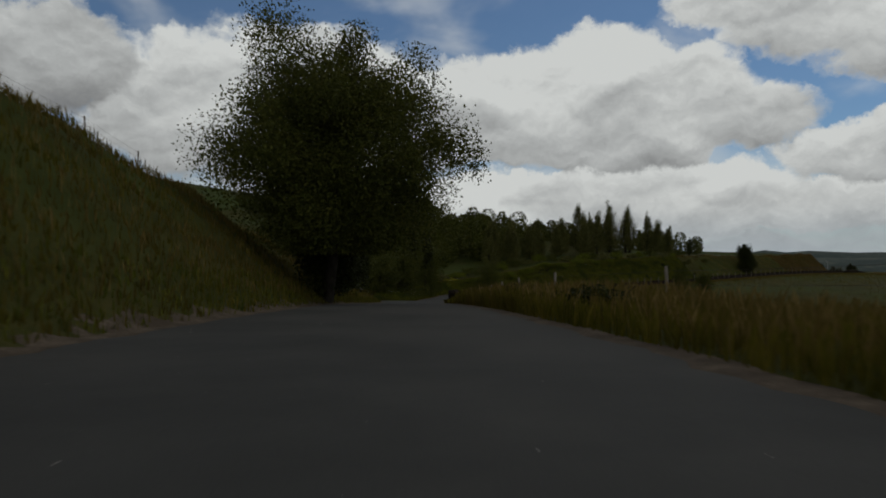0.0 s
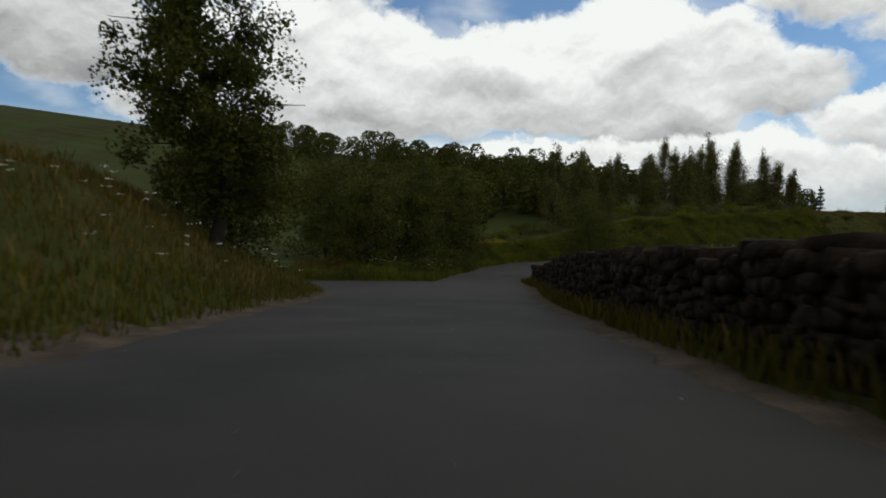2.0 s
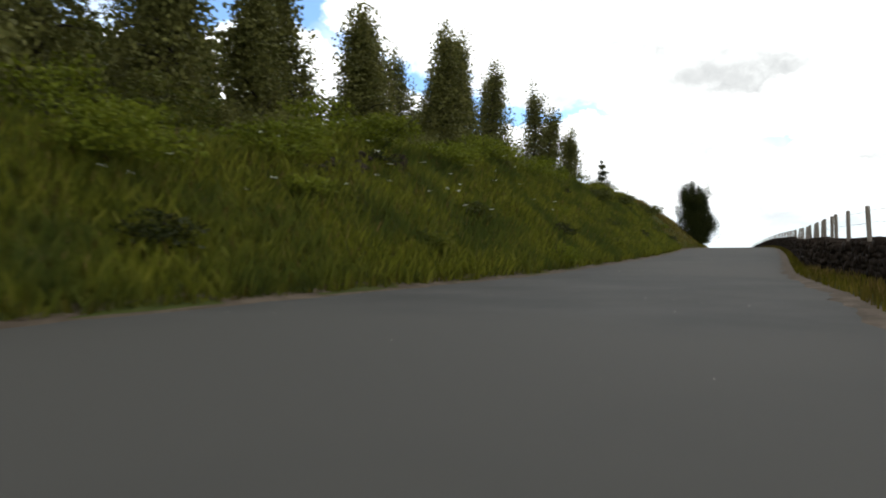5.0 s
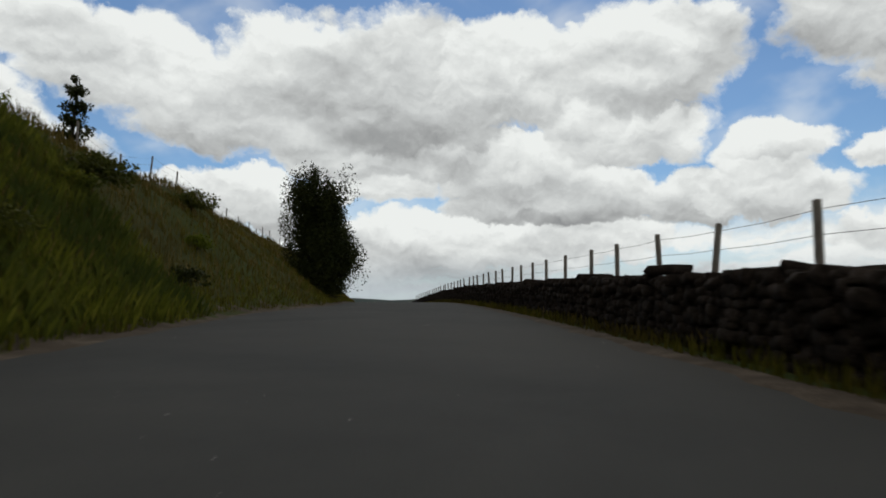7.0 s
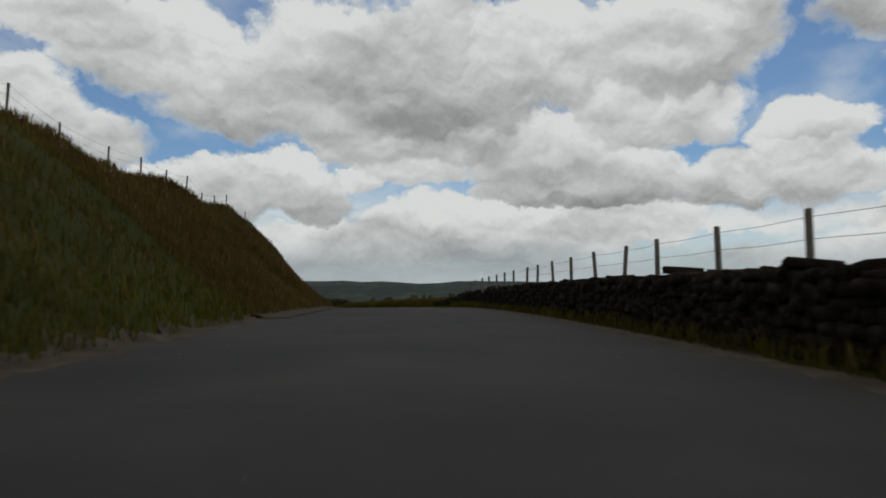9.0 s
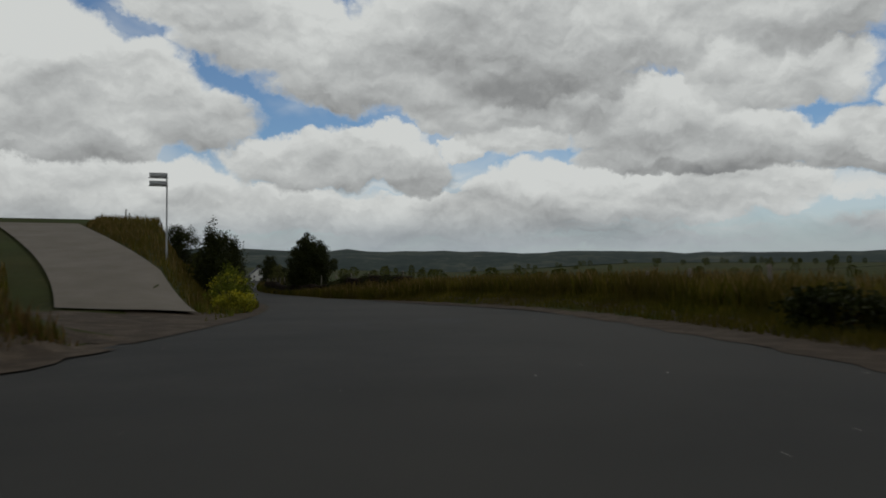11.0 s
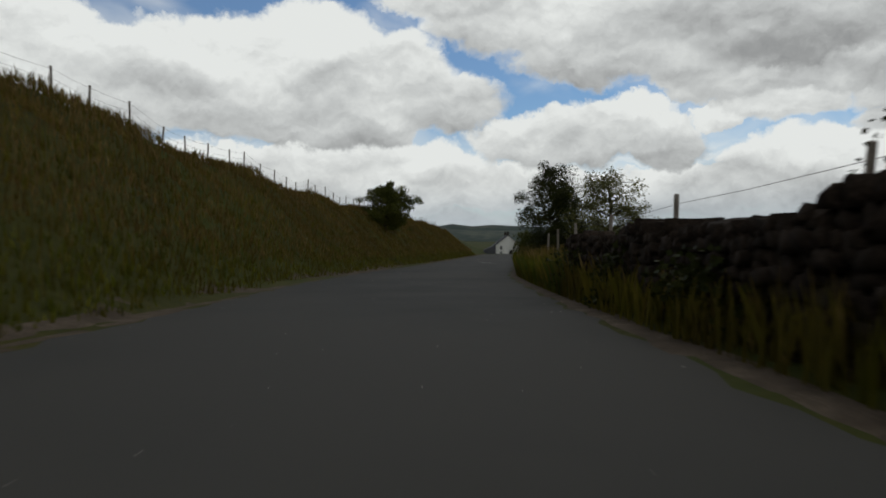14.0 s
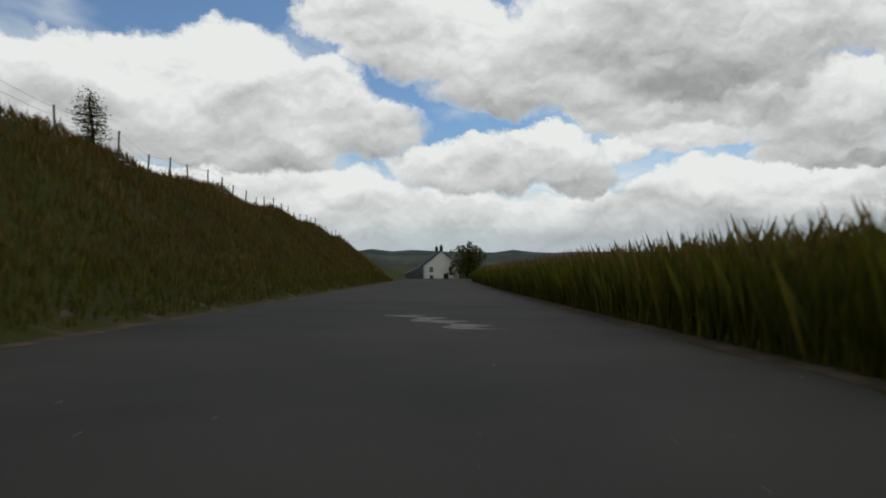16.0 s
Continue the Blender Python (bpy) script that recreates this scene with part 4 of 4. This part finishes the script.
fence(-5, 40, lambda s: -6.4, lambda s: float(ground_z(np.array(s), np.array(-6.4))), 1.0, "thin wooden fence posts along the bank's crest", 6, radius=0.04)


def railing(s0, s1, u):
    top = new("iron_railing")
    n = 9
    for i in range(n):
        p = s0 + (s1 - s0) * i / (n - 1)
        v, f = tube([(0, 0, -0.1), (0, 0, 1.05), (0, 0, 1.12)], [0.045, 0.045, 0.02], 6)
        o = parent(tri_mesh("post", np.array(v), np.array(f), M_IRON), top)
        o.matrix_world = frame_at(p, u(p), 0.05)
    for k in (0.35, 0.7, 1.0):
        line = [frame_at(p, u(p), 0.05 + k).translation for p in np.linspace(s0, s1, 14)]
        v, f = tube(line, [0.022] * 14, 5)
        parent(tri_mesh("rail", np.array(v), np.array(f), M_IRON), top)
    return tagged(top, "dark iron railing at the bend", "railing")


railing(164, 178, lambda p: side(p, ROAD_R) + 2.6 - 1.3 * (p - 164) / 14)

# ---- trees along the lane ----
tree("tree", 44, -2.4, 15.8, 8.6, "large weeping broadleaf tree on the roadside bank", 150000, 0.125, 0.3, weep=1.3, z=float(lane_z(44)) + 0.6, lean=0.08)
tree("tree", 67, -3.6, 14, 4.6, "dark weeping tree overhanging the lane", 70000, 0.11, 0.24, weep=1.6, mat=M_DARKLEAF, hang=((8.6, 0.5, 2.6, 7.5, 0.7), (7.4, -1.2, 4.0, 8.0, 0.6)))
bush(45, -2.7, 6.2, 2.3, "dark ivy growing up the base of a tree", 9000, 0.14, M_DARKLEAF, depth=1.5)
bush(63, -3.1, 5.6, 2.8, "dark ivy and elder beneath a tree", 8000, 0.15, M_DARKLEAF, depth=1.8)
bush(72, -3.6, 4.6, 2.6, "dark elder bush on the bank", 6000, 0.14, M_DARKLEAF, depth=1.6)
tree("tree", 95, -4.6, 11.5, 3.6, "tall broadleaf tree on the bank", 34000, 0.13, 0.16, weep=0.6)
tree("tree", 107, -6.6, 8.0, 3.4, "bushy broadleaf tree by the junction", 9000, 0.17, 0.1)
for a, b, h, w in ((123, -5.0, 5.6, 3.8), (130, -7.6, 6.4, 4.4), (135, -4.8, 6.6, 3.8), (141, -5.2, 8.0, 4.0), (147, -6.6, 8.5, 4.2), (139, -9, 7.4, 4.6), (152, -5.8, 8.0, 3.6), (157, -6.8, 8.2, 3.8), (161, -8.4, 8.0, 4.0)):
    tree("tree", a, b, 1.35 * h, w, "dense broadleaf tree at the corner of the lane", 15000, 0.15, 0.05, group="trees at the corner", mat=M_LEAF)
tree("tree", 131.5, 3.2, 7.0, 3.2, "leafy young tree behind the stone wall", 34000, 0.075, 0.06, "column", lean=0.03)
for a, b, h, w in ((184, -8.8, 12.5, 2.3), (189, -10.4, 13, 2.5), (194, -9.6, 9.5, 2.6), (198, -12, 11, 2.6), (203, -10.6, 9.5, 2.6), (208, -11.4, 10.5, 2.6), (214, -10.4, 9.5, 2.6), (219, -11.6, 10.5, 2.8), (224, -9.4, 10.5, 2.6), (229, -10.4, 11.5, 2.6), (235, -11, 12.5, 2.8), (239, -15, 12, 3.0), (243, -18, 14, 3.4), (246, -12.6, 13.5, 3.0), (250, -14, 16, 3.2), (254, -12.2, 14, 3.0), (258, -12.8, 14.5, 3.4), (263, -11, 13, 3.0), (267, -10.4, 11, 2.8), (272, -9.6, 9.5, 2.4)):
    tree("poplar", a, b - 0.8, 1.12 * h, 1.25 * w, "tall slender poplar on the hillside", 8500, 0.2, 0.08, "spire", mat=M_POPLAR, group="poplars on the hillside")
for i in range(22):
    a = 160 + 5.2 * i
    bush(a, -7.6 - 1.6 * rng.random(), 1.6 + 1.2 * rng.random(), 2.6, "rounded shrub on the hillside", 2200, 0.13, (M_LEAF, M_POPLAR, M_BRIGHT)[i % 3], depth=1.6, group="shrubs on the hillside")
tree("conifer", 280, -8.9, 7.0, 1.7, "small slender conifer on the bank", 3500, 0.14, 0.05, "cone", mat=M_DARKLEAF)
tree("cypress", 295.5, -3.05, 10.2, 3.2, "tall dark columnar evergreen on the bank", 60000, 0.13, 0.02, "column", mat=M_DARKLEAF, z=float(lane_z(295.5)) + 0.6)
tree("tree", 201, 12.2, 6.5, 2.6, "dark rounded tree in the field", 4000, 0.2, 0.05)
tree("tree", 206, 13.6, 6.0, 2.6, "dark rounded tree in the field", 4000, 0.2, 0.05)
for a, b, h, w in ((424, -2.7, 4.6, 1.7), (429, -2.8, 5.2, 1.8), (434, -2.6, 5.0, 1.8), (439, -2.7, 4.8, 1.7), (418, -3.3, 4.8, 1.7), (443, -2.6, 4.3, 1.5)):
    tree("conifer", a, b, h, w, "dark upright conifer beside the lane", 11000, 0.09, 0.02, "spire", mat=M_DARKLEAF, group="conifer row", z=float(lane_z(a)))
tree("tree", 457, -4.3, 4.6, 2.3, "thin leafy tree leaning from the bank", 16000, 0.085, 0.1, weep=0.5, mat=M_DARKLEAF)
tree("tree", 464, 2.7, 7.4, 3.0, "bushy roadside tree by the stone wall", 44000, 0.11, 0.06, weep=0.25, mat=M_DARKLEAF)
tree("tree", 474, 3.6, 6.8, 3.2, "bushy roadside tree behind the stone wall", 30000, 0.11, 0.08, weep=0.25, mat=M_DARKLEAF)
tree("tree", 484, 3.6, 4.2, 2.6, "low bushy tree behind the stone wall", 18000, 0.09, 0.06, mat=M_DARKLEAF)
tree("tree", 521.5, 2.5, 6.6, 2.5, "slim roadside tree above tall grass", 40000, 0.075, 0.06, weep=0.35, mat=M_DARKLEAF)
tree("tree", 507, 2.9, 4.6, 1.9, "thin airy roadside tree above tall grass", 16000, 0.06, 0.12, weep=0.25, mat=M_POPLAR)
tree("sapling", 572, -6.3, 2.3, 0.8, "thin pale sapling on the crest of the bank", 1500, 0.05, 0.1, "column", mat=M_POPLAR)
tree("tree", 551, -4.8, 5.2, 2.9, "small bushy tree on the crest of the bank", 30000, 0.11, 0.12, mat=M_LEAF)

# ---- shrubs ----
for a, b, h, w in ((176, -5.6, 1.3, 2.2), (183, -5.8, 1.6, 2.4), (190, -5.9, 1.6, 2.6), (197, -6.0, 1.5, 2.6), (204, -6.1, 1.5, 2.6), (211, -6.2, 1.5, 2.4), (218, -6.3, 1.3, 2.4), (226, -6.3, 1.2, 2.2), (170, -6.0, 1.4, 2.4)):
    bush(a, b, h, w, "bright green shrub along the top of the bank", 3400, 0.1, M_BRIGHT, depth=1.6, group="shrubs on the bank")
for a, b, h, w in ((236, -5.4, 1.6, 1.8), (246, -5.2, 1.5, 1.8), (262, -5.0, 1.4, 1.8), (276, -5.2, 1.2, 1.6)):
    bush(a, b, h, w, "dark green shrub on the bank", 2600, 0.1, M_LEAF, depth=1.5, group="dark shrubs on the bank")
for i in range(34):
    a = 158 + 3.4 * i
    k = (0.618 * i) % 1.0
    edge_u = float(side(a, ROAD_L))
    bush(a, -edge_u - 0.35 - k * max(0.6, 5.9 - edge_u), 0.5 + 0.6 * ((0.37 * i) % 1.0), 0.7 + 0.5 * ((0.53 * i) % 1.0), "leafy weeds and nettles on the grassy bank", 900, 0.085, (M_LEAF, M_BRIGHT, M_LUSH, M_DARKLEAF)[i % 4], name="weed_clump", depth=1.9, category="weeds", group="weeds on the bank")
for i in range(14):
    a = 190 + 0.55 * i + 0.3 * math.sin(7 * i)
    b = -5.5 - 0.1 * math.sin(5 * i)
    o = new("rock", STONES[i % 8])
    o.matrix_world = frame_at(a, b, float(ground_z(np.array(a), np.array(b))) + 0.1) @ pose(0, 0, 0, 11 * i, 7 * i, 23 * i) @ Matrix.Diagonal((0.5, 0.6, 0.38 + 0.02 * (i % 5), 1))
    tagged(o, "dark weathered rock showing through the grassy bank", "rock", "rocks in the bank")
for a, b in ((160, -7.5), (166, -7.2)):
    bush(a, b, 1.2, 2.2, "yellow flowering shrub on the bank", 2400, 0.08, M_GORSE, depth=1.5, group="yellow flowering shrubs")
for a, b, h, w in ((403, -2.5, 1.1, 0.9), (406, -2.7, 1.6, 1.0), (409, -2.75, 2.0, 1.1), (412, -2.7, 2.3, 1.1), (416, -2.7, 2.6, 1.1)):
    bush(a, b, h, w, "yellow-green flowering gorse beside the drive", 2600, 0.07, M_GORSE if a in (403, 409) else M_BRIGHT, depth=1.6, group="gorse by the drive", z=float(lane_z(a)))
for a, b, h, w in ((122, -2.6, 1.6, 1.6), (128, -2.8, 2.0, 1.8), (134, -2.9, 2.2, 1.8), (140, -3.1, 2.4, 1.9), (146, -3.9, 2.2, 2.0), (150, -4.4, 2.0, 1.8), (154, -5.0, 1.8, 1.8)):
    bush(a, b, h, w, "leafy roadside bush at the corner", 3600, 0.11, M_LEAF, depth=1.4, group="bushes at the corner")
for i in range(13):
    a = 431 + 5.4 * i
    bush(a, float(side(a, ROAD_R)) + 1.5 - 0.75 * float(np.clip((a - 432) / 40, 0, 1)), float(side(a, WALL_H)) * (0.95 + 0.35 * rng.random()), 1.4, "dark bramble growing over the stone wall", 2600, 0.09, M_DARKLEAF, depth=2.0, group="brambles on the wall")
for i in range(8):
    a = 354 + 4.6 * i
    bush(a, float(side(a, ROAD_R)) + 0.95, 1.1 + 0.4 * rng.random() - 0.04 * i, 1.1, "dark bramble growing over tumbled stones", 1800, 0.09, M_DARKLEAF, depth=2.0, group="brambles on tumbled stones")
for i in range(9):
    a = 18 + 5.0 * i
    bush(a, float(side(a, ROAD_R)) + 0.9, 0.8 + 0.3 * rng.random(), 1.1, "brown-green scrub on the roadside verge", 1500, 0.08, M_DARKLEAF, depth=1.8, group="scrub on the verge")
bush(545, 2.5, 2.1, 1.1, "leafy bush in the tall grass", 2600, 0.09, M_LEAF, depth=1.4)


# ---- wood on the far hillside ----
def woodland(n, s0, s1, u0, u1, label):
    pts, sizes = [], []
    for i in range(n):
        a, b = s0 + (s1 - s0) * rng.random(), u0 + (u1 - u0) * rng.random()
        base = ground_at(np.array([a]), np.array([b]))[0]
        h, w = 5 + 4 * rng.random(), 4.6 + 3.6 * rng.random()
        m = 620
        k = rng.random(m)
        ang = rng.random(m) * 2 * math.pi
        r = w / 2 * np.sqrt(np.sin(np.pi * np.clip(k * 0.85 + 0.12, 0, 1))) * (0.55 + 0.5 * rng.random(m))
        pts.append(base + np.stack([r * np.cos(ang), r * np.sin(ang), h * k], -1))
        sizes.append(0.42 + 0.32 * rng.random(m))
    v, t = leaf_cloud(np.concatenate(pts), np.concatenate(sizes), 0.1)
    return tagged(tri_mesh("woodland", v, t, M_LEAF), label, "trees", kind="stuff")


woodland(190, 205, 330, -72, -17, "mixed green wood on the hillside")
woodland(60, 160, 210, -34, -13, "mixed green wood on the hillside")
woodland(50, 620, 880, 20, 200, "scattered trees in the valley fields")
woodland(45, 120, 420, 95, 104, "line of hedgerow trees across the fields")
woodland(45, 300, 640, 150, 162, "line of hedgerow trees across the fields")
woodland(40, 560, 575, 30, 160, "line of hedgerow trees across the fields")
woodland(60, 900, 1500, 60, 420, "scattered woods in the valley")


# ---- flowers ----
def umbels(n, s0, s1, near, far, label, mat, high=0.75, size=0.06):
    s, u = scatter(n, s0, s1, near, far)
    root = ground_at(s, u)
    root[:, 2] += high * rnd(n, 0.7, 1.3)
    pts = (root[:, None, :] + rng.normal(size=(n, 7, 3)) * [size, size, 0.012]).reshape(-1, 3)
    v, t = leaf_cloud(pts, size * rnd(len(pts), 0.5, 1.1), 0.0)
    return tagged(tri_mesh("flowers", v, t, mat), label, "flowers", kind="stuff")


umbels(70, 118, 150, lambda s: L_IN(s) - 0.2, lambda s: L_IN(s) - 3, "white umbel flowers in the tall grass", M_PETAL, 1.0)
umbels(60, 158, 215, lambda s: L_IN(s) - 1.0, lambda s: -6.4 + 0 * s, "white umbel flowers on the bank", M_PETAL, 0.8)
umbels(40, 80, 100, lambda s: L_IN(s) - 0.4, lambda s: L_IN(s) - 2.5, "white umbel flowers on the bank", M_PETAL, 0.7)


# ---- light mast, house ----
def light_mast(s, u, z0, high):
    top = new("floodlight_mast")
    top.matrix_world = frame_at(s, u, z0)
    v, f = tube([(0, 0, -0.3), (0, 0, high * 0.5), (0, 0, high)], [0.05, 0.045, 0.035], 8)
    parent(tri_mesh("pole", np.array(v), np.array(f), M_METAL), top)
    for k in (0.0, 0.42):
        v, f = join([box(-0.84, -0.04, -0.12, 0.12, high - k - 0.24, high - k, 0.01), box(-0.9, 0.06, -0.03, 0.03, high - k - 0.28, high - k - 0.24)])
        parent(tri_mesh("floodlight", v, f, M_METAL), top)
    return tagged(top, "grey steel mast with two floodlights", "floodlight")


light_mast(415.5, -4.3, 1.2, 5.9)


def house(s, u):
    top = new("house")
    top.matrix_world = frame_at(s, u, -0.9) @ pose(0, 0, 0, 0, 0, 7)
    w, d, e, r = 3.4, 5.0, 3.5, 6.0
    v = [(-w, -d, 0), (w, -d, 0), (w, d, 0), (-w, d, 0), (-w, -d, e), (w, -d, e), (w, d, e), (-w, d, e), (0, -d, r), (0, d, r)]
    f = [(0, 1, 5), (0, 5, 4), (1, 2, 6), (1, 6, 5), (2, 3, 7), (2, 7, 6), (3, 0, 4), (3, 4, 7), (4, 5, 8), (6, 7, 9)]
    parent(tri_mesh("wall", np.array(v), np.array(f), M_RENDER), top)
    o = 0.22
    for sgn in (-1, 1):
        slab = []
        for dz in (0, 0.14):
            slab += [(sgn * (w + o), -d - o, e - 0.28 + dz), (0, -d - o, r + 0.02 + dz), (0, d + o, r + 0.02 + dz), (sgn * (w + o), d + o, e - 0.28 + dz)]
        ff = [(0, 1, 2), (0, 2, 3), (4, 6, 5), (4, 7, 6), (0, 4, 5), (0, 5, 1), (3, 2, 6), (3, 6, 7), (0, 3, 7), (0, 7, 4)]
        parent(tri_mesh("roof", np.array(slab), np.array(ff), M_SLATE), top)
    for y_ in (-d + 0.5, d - 0.7):
        v, f = join([box(-0.28, 0.28, y_ - 0.3, y_ + 0.3, r - 0.6, r + 0.9), box(-0.32, 0.32, y_ - 0.34, y_ + 0.34, r + 0.9, r + 1.0)])
        ch = parent(tri_mesh("chimney", v, f, M_STONE), top)
        v, f = tube([(0, y_, r + 1.0), (0, y_, r + 1.35)], [0.13, 0.11], 8)
        parent(tri_mesh("chimney_pot", np.array(v), np.array(f), M_STONE), ch)
    for x_, z_ in ((-1.9, 2.2), (1.7, 2.2), (-1.9, 0.7)):
        v, f = box(x_ - 0.3, x_ + 0.3, -d - 0.03, -d + 0.03, z_, z_ + 0.9)
        win = parent(tri_mesh("window", np.array(v), np.array(f), M_GLASS), top)
        v, f = join([box(x_ - 0.36, x_ - 0.3, -d - 0.05, -d, z_ - 0.06, z_ + 0.96), box(x_ + 0.3, x_ + 0.36, -d - 0.05, -d, z_ - 0.06, z_ + 0.96), box(x_ - 0.03, x_ + 0.03, -d - 0.05, -d, z_, z_ + 0.9), box(x_ - 0.4, x_ + 0.4, -d - 0.1, -d, z_ - 0.12, z_ - 0.06)])
        parent(tri_mesh("window_frame", v, f, M_RENDER), win)
    v, f = box(0.4, 1.3, -d - 0.03, -d + 0.03, 0, 1.9)
    parent(tri_mesh("door", np.array(v), np.array(f), M_IRON), top)
    x0, x1, y0, y1 = -w - 3, -w, -d - 0.1, d - 1
    v = [(x0, y0, 0), (x1, y0, 0), (x1, y0, 3.3), (x0, y0, 1.9), (x0, y1, 0), (x1, y1, 0), (x1, y1, 3.3), (x0, y1, 1.9)]
    f = [(0, 1, 2), (0, 2, 3), (4, 6, 5), (4, 7, 6), (0, 3, 7), (0, 7, 4), (3, 2, 6), (3, 6, 7)]
    v, f = np.array(v), np.array(f)
    parent(tri_mesh("lean_to", v, f, M_SLATE), top)
    return tagged(top, "white rendered cottage with a slate gable roof", "house")


house(684, -0.5)
tree("tree", 675, 2.1, 6.6, 3.4, "dark green tree beside the cottage", 7000, 0.2, 0.05)
